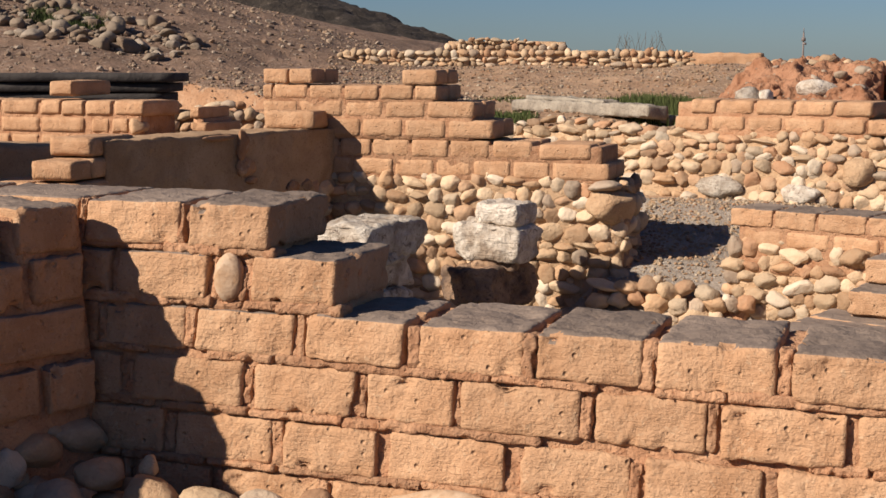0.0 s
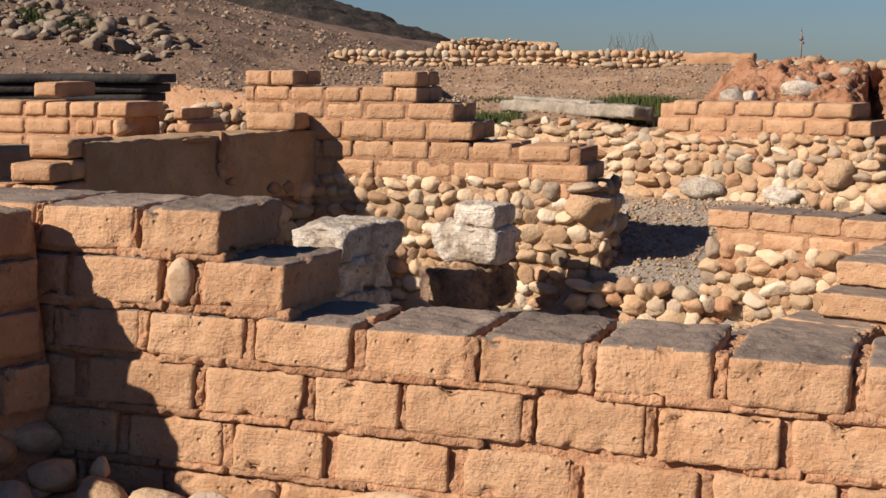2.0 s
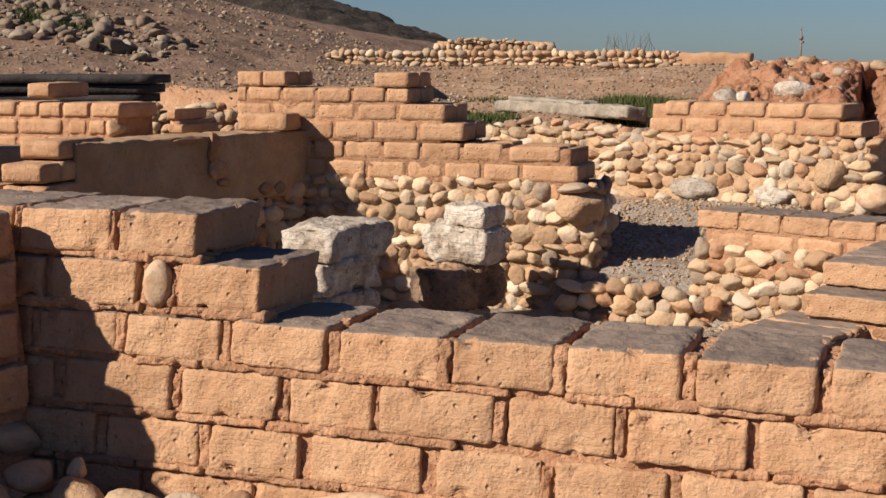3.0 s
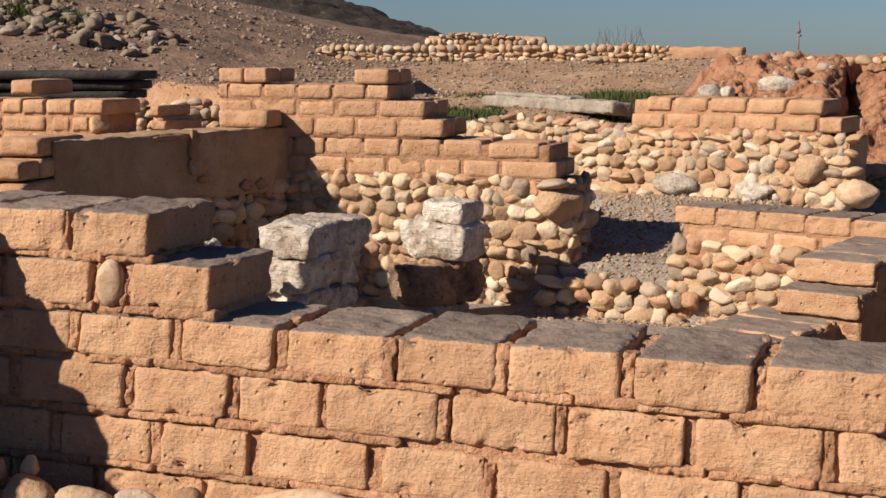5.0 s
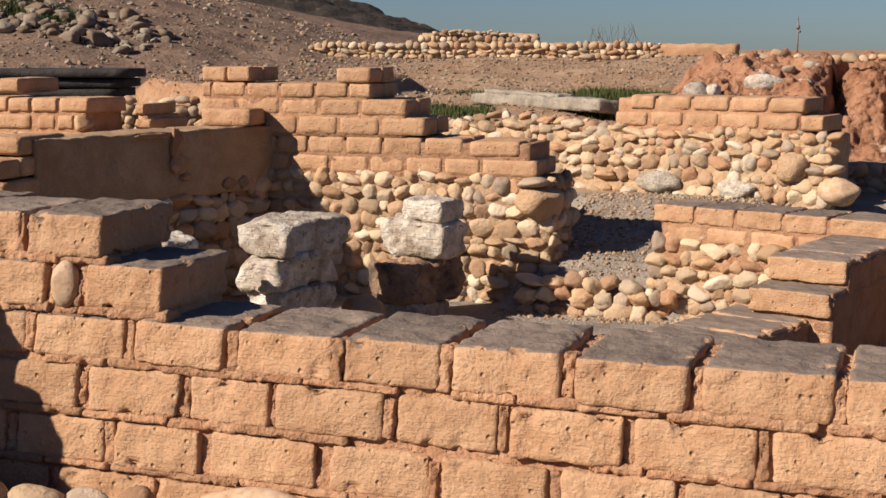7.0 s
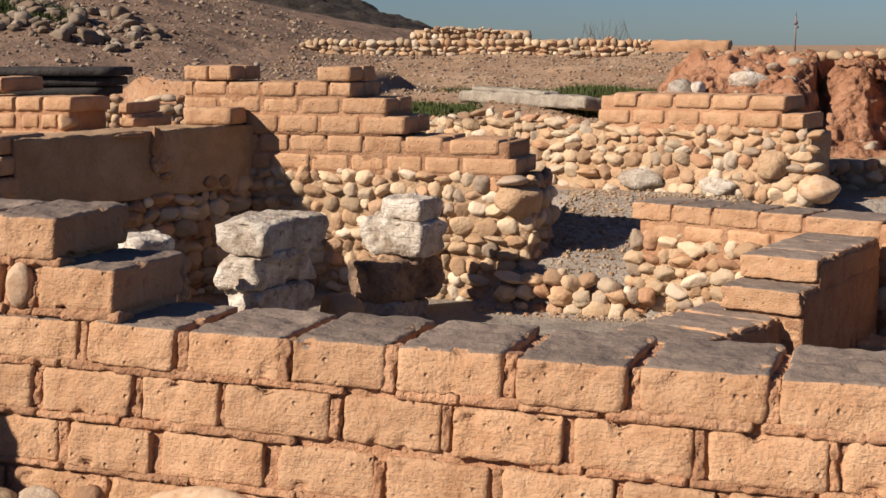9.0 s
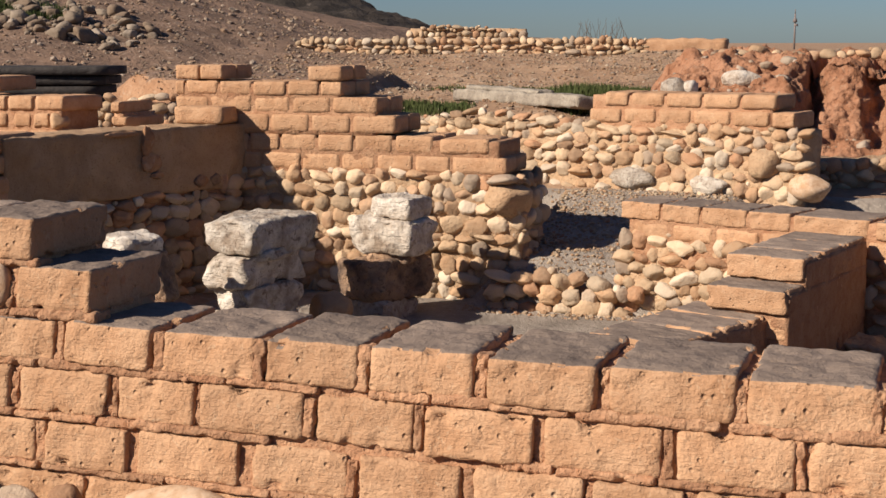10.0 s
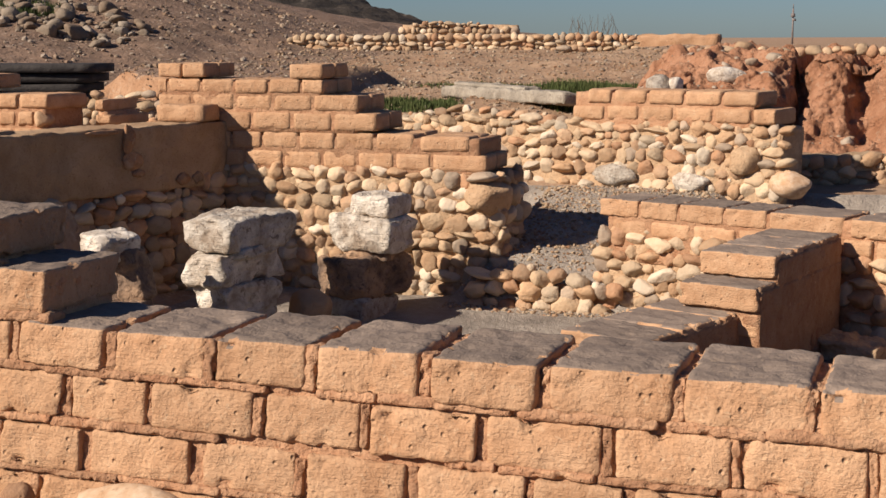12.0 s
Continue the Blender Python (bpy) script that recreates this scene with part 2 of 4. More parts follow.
def lay_course(wall, parent, rnd, z0, z1, cuts, depth, rows=1, meshes=BRICKS, size=(0.40, 0.40, 0.165), joint=0.022, proud=0.006):
    """One course of bricks between the cuts; rows of them behind each other."""
    for row in range(rows):
        for a, b in zip(cuts, cuts[1:]):
            w = b - a - joint * rnd.uniform(0.7, 1.5)
            h = z1 - z0 - 0.009
            dd = depth / rows - (0.02 if rows > 1 else 0)
            c = wall.at((a + b) / 2 + rnd.uniform(-0.004, 0.004), depth * (row + 0.5) / rows + rnd.uniform(-proud, proud), (z0 + z1) / 2 + rnd.uniform(-0.003, 0.003))
            m = Matrix.Translation(c) @ Euler((rnd.uniform(-0.012, 0.012), rnd.uniform(-0.012, 0.012), wall.yaw + rnd.uniform(-0.012, 0.012))).to_matrix().to_4x4()
            flip = Matrix.Rotation(math.pi if rnd.random() < 0.5 and not wall.batter else 0, 4, "Z")
            m = m @ flip @ Matrix.Diagonal((w / size[0], dd / size[1], h / size[2], 1))
            part("brick", rnd.choice(meshes), parent, parent.matrix_basis.inverted() @ m)


def spans(a, b, pitch, rnd, off=0.0):
    """Cuts from a to b about every pitch."""
    cuts, s = [a], a + (off if off > 0.12 else pitch)
    while s < b - 0.16:
        cuts.append(s + rnd.uniform(-0.018, 0.018))
        s += pitch
    return cuts + [b]


def core(name, wall, parent, s0, s1, d0, d1, z0, z1, mat, amp=0.014, step=0.05, seed=1, freq=7):
    """The mud body between the pieces."""
    bm = rough_box(s1 - s0, d1 - d0, z1 - z0, step, 0.012, amp, freq, seed)
    me = mesh_from(bm, name, mat)
    zc = (z0 + z1) / 2
    shear = Matrix.Identity(4)
    shear[1][2] = wall.batter
    me.transform(shear)
    m = Matrix.Translation(wall.at((s0 + s1) / 2, (d0 + d1) / 2, zc)) @ Matrix.Rotation(wall.yaw, 4, "Z")
    return part(name, me, parent, parent.matrix_basis.inverted() @ m)


def lay_stones(wall, parent, rnd, s0, s1, low, high, small=0.13, large=0.30, into=0.02, meshes=ROCKS, name="stone"):
    """Field stones of many sizes sunk in mud, in rough rows, from low(s) to high(s)."""
    lowf = low if callable(low) else (lambda s: low)
    highf = high if callable(high) else (lambda s: high)
    base = min(lowf(s0), lowf(s1), lowf((s0 + s1) / 2))
    peak = max(highf(s0), highf(s1), highf((s0 + s1) / 2))
    z = base
    while z < peak - 0.03:
        rh = rnd.uniform(small * 0.95, (small + large) * 0.55)
        s = s0 + rnd.uniform(-0.1, 0.05)
        while s < s1:
            w = rnd.uniform(small * 0.85, large * 1.05) * (1.3 if rnd.random() < 0.14 else 1)
            tall = rnd.random()
            h = rh * (rnd.uniform(0.55, 0.75) if tall < 0.25 else rnd.uniform(0.8, 1.12))
            w = max(w, h * 0.95)
            c = s + w / 2
            zz = z + rh / 2 + rnd.uniform(-0.03, 0.03) + 0.05 * noise.noise(Vector((c * 2, z * 3, 1)))
            if s0 - 0.03 < c < s1 + 0.03 and lowf(c) - 0.03 <= zz <= highf(c) + 0.01:
                if tall > 0.94:
                    w, h = w * 0.72, h * 1.2
                dep = max(w, h) * rnd.uniform(0.7, 1.0)
                turn = Euler((rnd.uniform(-0.2, 0.2), rnd.uniform(-0.3, 0.3), wall.yaw + rnd.uniform(-0.3, 0.3))).to_matrix().to_4x4()
                m = Matrix.Translation(wall.at(c, into + dep * rnd.uniform(0.02, 0.16), zz)) @ turn
                m = m @ Matrix.Diagonal((w * 0.60, dep * 0.5, h * 0.60, 1)) @ Matrix.Rotation(rnd.choice((0, math.pi)), 4, "Z")
                part(name, rnd.choice(meshes), parent, parent.matrix_basis.inverted() @ m)
                # a little stone wedged beside it
                if rnd.random() < 0.22:
                    r = rnd.uniform(0.028, 0.045)
                    q = Matrix.Translation(wall.at(s + w * 1.02, into + 0.02, zz + rnd.choice((-1, 1)) * rh * 0.42)) @ turn @ Matrix.Diagonal((r * 1.2, r, r, 1))
                    part(name, rnd.choice(meshes), parent, parent.matrix_basis.inverted() @ q)
            s += w * rnd.uniform(0.93, 1.04)
        z += rh * 0.97


# ---- ground ----
def step01(a, b, v):
    t = max(0.0, min(1.0, (v - a) / (b - a)))
    return t * t * (3 - 2 * t)


def cut_here(x, y):
    """1 along the little scarp dug into the mound's foot."""
    return step01(-11.6, -11.0, x) * (1 - step01(-7.0, -6.6, x)) * step01(15.5, 16.5, y) * (1 - step01(21.5, 22.5, y))


def ground_height(x, y):
    front = 0.20 + 0.02 * noise.noise(Vector((x * 2, y * 2, 0)))
    # sunken rooms behind the front wall
    room = -0.60 + 0.03 * noise.noise(Vector((x, y, 3)))
    h = front + (room - front) * step01(2.75, 2.95, y)
    # ramp of gravel in the gap between the walls
    ramp = -0.33 + 0.24 * step01(10.9, 11.5, y) + 0.05 * step01(11.5, 12.3, y) + 0.32 * step01(12.1, 14.2, y) + 0.03 * noise.noise(Vector((x * 1.6, y * 1.6, 8)))
    inside = step01(-2.0, -1.6, x) * (1 - step01(0.3, 0.9, x))
    ramp = -0.60 + (ramp + 0.60) * inside
    h += (ramp - h) * step01(10.92, 11.05, y)
    # terraces rising behind
    back = 0.25 + 0.05 * noise.noise(Vector((x * 0.7, y * 0.7, 5)))
    h += (back - h) * step01(13.6, 14.2, y)
    h += (0.70 - 0.25) * step01(14.3, 15.2, y) * (1 - step01(0.2, 1.4, x))
    h += 0.42 * step01(15, 21, y)
    h += 0.62 * step01(20.5, 28.5, y)
    left = 1 - step01(-5.2, -4.8, x)
    lb = 0.55 + 0.35 * step01(10.5, 13.0, y)
    h += (lb - h) * left * step01(6.5, 8.5, y) * (1 - step01(13.5, 15.0, y))
    # the mound
    hill = 0.0
    dx, dy = x + 29.5, y - 30.5
    ridge = math.exp(-((dx / 9.6) ** 2 + (dy / 11.0) ** 2))
    hill += 5.2 * ridge
    slope = step01(15.0, 25.0, y) * (1 - step01(-16.0, -10.0, x))
    hill += 0.75 * slope
    h += hill
    scarp = 18.0 - 0.42 * (x + 8) + 0.25 * noise.noise(Vector((x * 1.5, 0, 6)))
    h += cut_here(x, y) * (0.55 * step01(scarp - 0.14, scarp + 0.14, y) - 0.20)
    if y > 14.5:
        far = step01(14.5, 17, y)
        h += far * (0.10 * noise.noise(Vector((x * 0.5, y * 0.5, 9))) + 0.05 * noise.noise(Vector((x * 1.7, y * 1.7, 2))))
    h += 0.012 * noise.noise(Vector((x * 6, y * 6, 7)))
    fade = step01(45, 120, max(y, abs(x)))
    return h + (0.6 - h) * fade


def axis(lo, hi, near_lo, near_hi, fine, growth=1.18):
    out = list(np.arange(near_lo, near_hi + 1e-6, fine))
    st, v = fine, near_lo
    left = []
    while v > lo:
        st *= growth
        v -= st
        left.append(v)
    st, v = fine, near_hi
    right = []
    while v < hi:
        st *= growth
        v += st
        right.append(v)
    return left[::-1] + out + right


def build_ground():
    xs = axis(-2500, 2500, -19, 5, 0.14)
    ys = axis(-2500, 2500, -1, 36, 0.14)
    nx, ny = len(xs), len(ys)
    verts = [(x, y, ground_height(x, y)) for y in ys for x in xs]
    faces = [(j * nx + i, j * nx + i + 1, (j + 1) * nx + i + 1, (j + 1) * nx + i) for j in range(ny - 1) for i in range(nx - 1)]
    me = bpy.data.meshes.new("ground")
    me.from_pydata(verts, [], faces)
    me.materials.append(SOIL)
    me.materials.append(GRAVEL)
    me.materials.append(SCREE)
    me.materials.append(CUT)
    for f in me.polygons:
        c = f.center
        f.use_smooth = True
        # darker scree before the wall and in the pit, to cut light bounced into shade
        if c.y < 2.7:
            f.material_index = 2
        elif 2.9 < c.y < 11 and c.x > 1.0:
            f.material_index = 2
        elif 2.9 < c.y < 14.3 and c.x > -4.5 and c.z < 0.4:
            f.material_index = 1
        elif c.y > 12 and c.x < -7.0 + 1.6 * noise.noise(c * 0.6) - 0.16 * (c.y - 15):
            f.material_index = 3 if cut_here(c.x, c.y) > 0.25 and f.normal.z < 0.86 else 2
    return tagged(new("ground", me), "stony reddish brown soil with gravel, rising to a mound", "ground", kind="structure")


build_ground()


def scatter(name, label, category, count, area, sizes, mat, seed, sub=1, sink=0.25, height=ground_height):
    """Loose stones too many to count, joined into one mesh."""
    rnd = random.Random(seed)
    kinds = []
    for i in range(6):
        bm = rock(sub, 300 + seed * 10 + i, amp=0.30, flats=11, hard=0.97)
        bm.verts.ensure_lookup_table()
        kinds.append((np.array([v.co[:] for v in bm.verts]), np.array([[v.index for v in f.verts] for f in bm.faces])))
        bm.free()
    vs, fs, n = [], [], 0
    while len(vs) < count:
        p = area(rnd)
        if p is None:
            continue
        x, y = p
        r = sizes[0] * (sizes[1] / sizes[0]) ** (rnd.random() ** 2.2)
        co, fa = rnd.choice(kinds)
        rot = np.array(Euler((rnd.uniform(-0.4, 0.4), rnd.uniform(-0.4, 0.4), rnd.uniform(0, 6.28))).to_matrix())
        sc = np.array([r * rnd.uniform(0.8, 1.3), r * rnd.uniform(0.8, 1.3), r * rnd.uniform(0.55, 0.9)])
        vs.append((co * sc) @ rot.T + np.array([x, y, height(x, y) + r * (0.5 - sink)]))
        fs.append(fa + n)
        n += len(co)
    me = bpy.data.meshes.new(name)
    me.from_pydata(np.concatenate(vs).tolist(), [], np.concatenate(fs).tolist())
    me.materials.append(mat)
    me.polygons.foreach_set("use_smooth", [sub > 1] * len(me.polygons))
    return tagged(new(name, me), label, category, kind="stuff")


# ---- front wall ----
def front_wall():
    rnd = random.Random(4)
    w = Wall(0, 2.6, 1, -0.015, 0.16, 0.75)
    root = empty("mud_brick_wall", Matrix.Translation((0.5, 2.85, 0.2)), "stepped mud brick wall with crumbling mud joints and grey crusted top", "wall")
    kw = dict(meshes=LEAN_BRICKS, size=(0.40, 0.54, 0.165), joint=0.042, proud=0.010)
    pw = dict(meshes=LEAN_PLAIN, size=(0.40, 0.54, 0.165), joint=0.042, proud=0.010)
    # courses from the top down: cuts are the joints along the wall
    courses = (
        (1.137, 1.315, 0.54, kw, [-2.45, -1.87, -1.41, -1.01]),
        (0.938, 1.122, 0.54, kw, [-2.2, -1.71, -1.27]),
        (0.938, 1.122, 0.54, kw, [-1.13, -0.72]),
        (0.741, 0.915, 0.52, kw, [-2.3, -1.75, -1.36, -0.89, -0.44, 0.012, 0.42, 0.875, 1.325, 1.785, 2.225, 2.66, 3.1, 3.55]),
        (0.540, 0.722, 0.50, pw, [-2.2, -1.62, -1.09, -0.63, -0.25, 0.22, 0.655, 1.1, 1.56, 2.0, 2.43, 2.87, 3.3, 3.7]),
        (0.340, 0.520, 0.48, pw, [-2.3, -1.82, -1.42, -0.96, -0.53, -0.03, 0.40, 0.85, 1.29, 1.64, 1.99, 2.42, 2.87, 3.3, 3.7]),
        (0.145, 0.320, 0.46, pw, [-2.2, -1.6, -1.2, -0.75, -0.3, 0.15, 0.6, 1.05, 1.5, 1.95, 2.4, 2.85, 3.3, 3.7]),
    )
    plugs = [mesh_from(rough_box(0.06, 0.12, 0.18, 0.009, 0.010, 0.010, 26, i + 301, 3.0), "mortar", MORTAR) for i in range(6)]
    beds = [mesh_from(rough_box(0.40, 0.12, 0.05, 0.012, 0.012, 0.009, 22, i + 321, 3.0), "mortar", MORTAR) for i in range(6)]

    def mud(meshes, c, scale, turn):
        m = Matrix.Translation(c) @ Euler((-0.16, turn, w.yaw)).to_matrix().to_4x4() @ Matrix.Diagonal((*scale, 1))
        part("mortar", rnd.choice(meshes), root, root.matrix_basis.inverted() @ m)

    for z0, z1, depth, kind, cuts in courses:
        lay_course(w, root, rnd, z0, z1, cuts, depth, **kind)
        # lumps of mud in the upright joints, a gap left beside each
        for c in cuts[1:-1]:
            if rnd.random() < 0.88:
                p = w.at(c + rnd.uniform(-0.012, 0.016), 0.066 + rnd.uniform(-0.006, 0.014), (z0 + z1) / 2 - rnd.uniform(0.0, 0.02))
                mud(plugs, p, (rnd.uniform(0.45, 0.85), 1, rnd.uniform(0.75, 1.0)), rnd.uniform(-0.10, 0.10))
        # mud squeezed out of the bed under the course
        s = cuts[0]
        while s < cuts[-1]:
            ln = rnd.uniform(0.18, 0.55)
            if rnd.random() < 0.9:
                p = w.at(min(s + ln / 2, cuts[-1] - ln / 2), 0.060 + rnd.uniform(-0.004, 0.010), z0 - 0.010 + rnd.uniform(-0.004, 0.003))
                mud(beds, p, (ln / 0.40, 1, rnd.uniform(0.55, 0.95)), rnd.uniform(-0.02, 0.02))
            s += ln * rnd.uniform(0.95, 1.08)
    core("mortar", w, root, -2.4, 3.7, 0.030, 0.50, 0.10, 0.880, MORTAR, 0.016, 0.018, 3, 17)
    core("mortar", w, root, -2.4, -0.76, 0.028, 0.50, 0.86, 1.080, MORTAR, 0.017, 0.020, 5, 17)
    core("mortar", w, root, -2.4, -1.06, 0.028, 0.50, 1.07, 1.270, MORTAR, 0.017, 0.020, 6, 17)
    core("mortar", w, root, -2.4, 3.7, 0.06, 0.46, -0.75, 0.14, MORTAR, 0.02, 0.12, 7, 6)
    # crumbled mud where the joint beside the pebble is wide
    for s, z, a, b in ((-1.255, 1.02, 0.6, 0.9), (-1.145, 0.99, 0.7, 0.6), (-1.20, 0.925, 2.0, 0.35)):
        mud(plugs, w.at(s, 0.075, z), (a, 1, b), 0.1)
    # a rounded pebble set upright in the joint
    m = Matrix.Translation(w.at(-1.20, 0.02, 1.03)) @ Matrix.Diagonal((0.060, 0.06, 0.096, 1))
    part("pebble", mesh_from(rock(3, 77, amp=0.10, flats=1), "pebble", PALE), root, root.matrix_basis.inverted() @ m, "upright pale pebble set in the mud joint")
    o = new("stone", mesh_from(rock(3, 93, amp=0.14, flats=3), "stone", PALE))
    o.matrix_basis = Matrix.Translation((-0.23, 2.42, 0.285)) @ Matrix.Diagonal((0.255, 0.085, 0.085, 1))
    tagged(o, "long smooth pale stone lying along the wall's foot", "stone")
    # field stones heaped in the corner at the wall's foot
    for i, (x, y, z, a, b, c) in enumerate(((-1.53, 2.28, 0.34, 0.11, 0.09, 0.06), (-1.36, 2.33, 0.37, 0.04, 0.04, 0.045), (-1.30, 2.22, 0.28, 0.13, 0.10, 0.09), (-1.08, 2.26, 0.27, 0.12, 0.09, 0.07), (-0.90, 2.34, 0.27, 0.10, 0.08, 0.06), (-0.70, 2.36, 0.28, 0.075, 0.07, 0.065), (-0.55, 2.34, 0.26, 0.07, 0.07, 0.06), (-1.62, 2.12, 0.27, 0.12, 0.1, 0.09))):
        o = new("stone", rock_mesh(400 + i))
        o.matrix_basis = Matrix.Translation((x, y, z)) @ Matrix.Rotation(rnd.uniform(-0.5, 0.5), 4, "Z") @ Matrix.Diagonal((a, b, c, 1))
        tagged(o, "rounded field stone lying at the wall's foot", "stone", "stones at the wall's foot")


def shade_wall():
    """The wall that runs towards the viewer and lies in shade."""
    rnd = random.Random(9)
    w = Wall(-4.11, -4.0, 0.35, 1, 0.10, 1.3)          # s runs away from the viewer, d to the outside
    root = empty("mud_brick_wall", Matrix.Translation((-2.1, -0.6, 0.2)), "shaded mud brick wall on a cobble footing, meeting another wall", "wall")
    kw = dict(meshes=BIG_BRICKS, size=(0.40, 0.54, 0.165), joint=0.045, proud=0.015)
    for i, (a, b) in enumerate(((0.925, 1.11), (0.725, 0.91), (0.51, 0.70))):
        lay_course(w, root, rnd, a, b, spans(0.0, 7.0, 0.44, rnd, 0.2 * (i % 2) + 0.14), 0.6, **kw)
    lay_course(w, root, rnd, 1.125, 1.312, [6.68, 7.0], 0.6, **kw)
    # the top course is broken up: single bricks with gaps between
    for s0, s1, top in ((6.26, 6.58, 1.37), (5.80, 6.14, 1.33), (5.3, 5.68, 1.32), (4.75, 5.15, 1.31), (4.2, 4.6, 1.31), (3.6, 4.0, 1.3), (3.0, 3.4, 1.3)):
        lay_course(w, root, rnd, 1.118, top, [s0, s1], 0.6, **kw)
    core("mortar", w, root, 0.02, 7.0, 0.03, 0.56, 0.1, 1.09, MORTAR, 0.02, 0.06, 13, 9)
    core("mortar", w, root, 6.69, 7.0, 0.03, 0.56, 1.0, 1.27, MORTAR, 0.02, 0.06, 15, 9)
    lay_stones(w, root, rnd, 5.6, 6.9, 0.16, 0.48, 0.10, 0.20)
    w2 = Wall(-4.2, 3.75, 1, 0)
    root2 = empty("low_wall", Matrix.Translation((-3.4, 4.0, -0.6)), "low mud brick wall behind the front wall, flat earthen top", "wall")
    lay_course(w2, root2, rnd, 1.03, 1.20, spans(0, 1.75, 0.44, rnd), 0.55, **kw)
    core("mortar", w2, root2, 0.02, 1.72, 0.03, 0.52, -0.65, 1.16, MORTAR, 0.02, 0.09, 14, 9)


# ---- middle wall ----
def middle_wall():
    rnd = random.Random(21)
    w = Wall(0, 11.16, 1, 0)
    root = empty("mud_brick_wall", Matrix.Translation((-3.4, 11.6, -0.6)), "stepped mud brick wall on a thick cobble foundation", "wall")
    T = 0.80
    kw = dict(rows=2, joint=0.022)
    lay_course(w, root, rnd, 1.615, 1.775, [-5.33, -5.03, -4.74], T * 0.9, **kw)
    lay_course(w, root, rnd, 1.615, 1.775, [-3.76, -3.36], T * 0.9, **kw)
    lay_course(w, root, rnd, 1.455, 1.612, [-5.33, -5.2, -4.80, -4.40, -4.0, -3.62, -3.36], T, **kw)
    lay_course(w, root, rnd, 1.275, 1.45, [-5.34, -4.92, -4.40, -3.95, -3.49, -2.97], T, **kw)
    lay_course(w, root, rnd, 1.075, 1.27, [-5.1, -4.62, -4.2, -3.74, -3.27, -2.76], T, **kw)
    lay_course(w, root, rnd, 0.875, 1.065, [-5.0, -4.45, -4.09, -3.66, -3.24, -2.80, -2.36], T, **kw)
    lay_course(w, root, rnd, 0.885, 1.050, [-2.31, -1.76], T * 0.95, **kw)
    lay_course(w, root, rnd, 0.685, 0.868, [-4.9, -4.3, -3.84, -3.40, -2.99, -2.58, -2.17, -1.58], T, **kw)
    core("mortar", w, root, -5.3, -3.40, 0.021, T - 0.03, 1.3, 1.58, MORTAR, 0.006, 0.06, 22, 9)
    core("mortar", w, root, -5.3, -2.99, 0.021, T - 0.03, 1.05, 1.42, MORTAR, 0.006, 0.06, 26, 9)
    core("mortar", w, root, -5.3, -1.66, 0.021, T - 0.03, 0.62, 1.02, MORTAR, 0.006, 0.06, 23, 9)
    core("rubble_core", w, root, -5.3, -1.45, 0.018, T + 0.1, -0.75, 0.66, RUBBLE, 0.03, 0.08, 24, 5)
    lay_stones(w, root, rnd, -4.6, -1.5, -0.70, 0.67, 0.105, 0.225)
    # the near end of the foundation
    we = Wall(-1.43, 11.16, 0, 1)
    we.n = Vector((-1, 0, 0))
    lay_stones(we, root, rnd, 0.05, 0.85, -0.6, 0.62, 0.13, 0.26)
    m = Matrix.Translation((-1.58, 11.16, 0.47)) @ Euler((0.1, 0.15, 0.3)).to_matrix().to_4x4() @ Matrix.Diagonal((0.27, 0.22, 0.19, 1))
    part("block", mesh_from(rock(3, 78, amp=0.3, flats=6), "block", RUBBLE), root, root.matrix_basis.inverted() @ m, "large rough orange corner block")
    m = Matrix.Translation((-1.62, 11.10, 0.645)) @ Euler((0.0, -0.1, 0.1)).to_matrix().to_4x4() @ Matrix.Diagonal((0.17, 0.13, 0.06, 1))
    part("slab", ROCKS[6], root, root.matrix_basis.inverted() @ m, "pale flat slab")


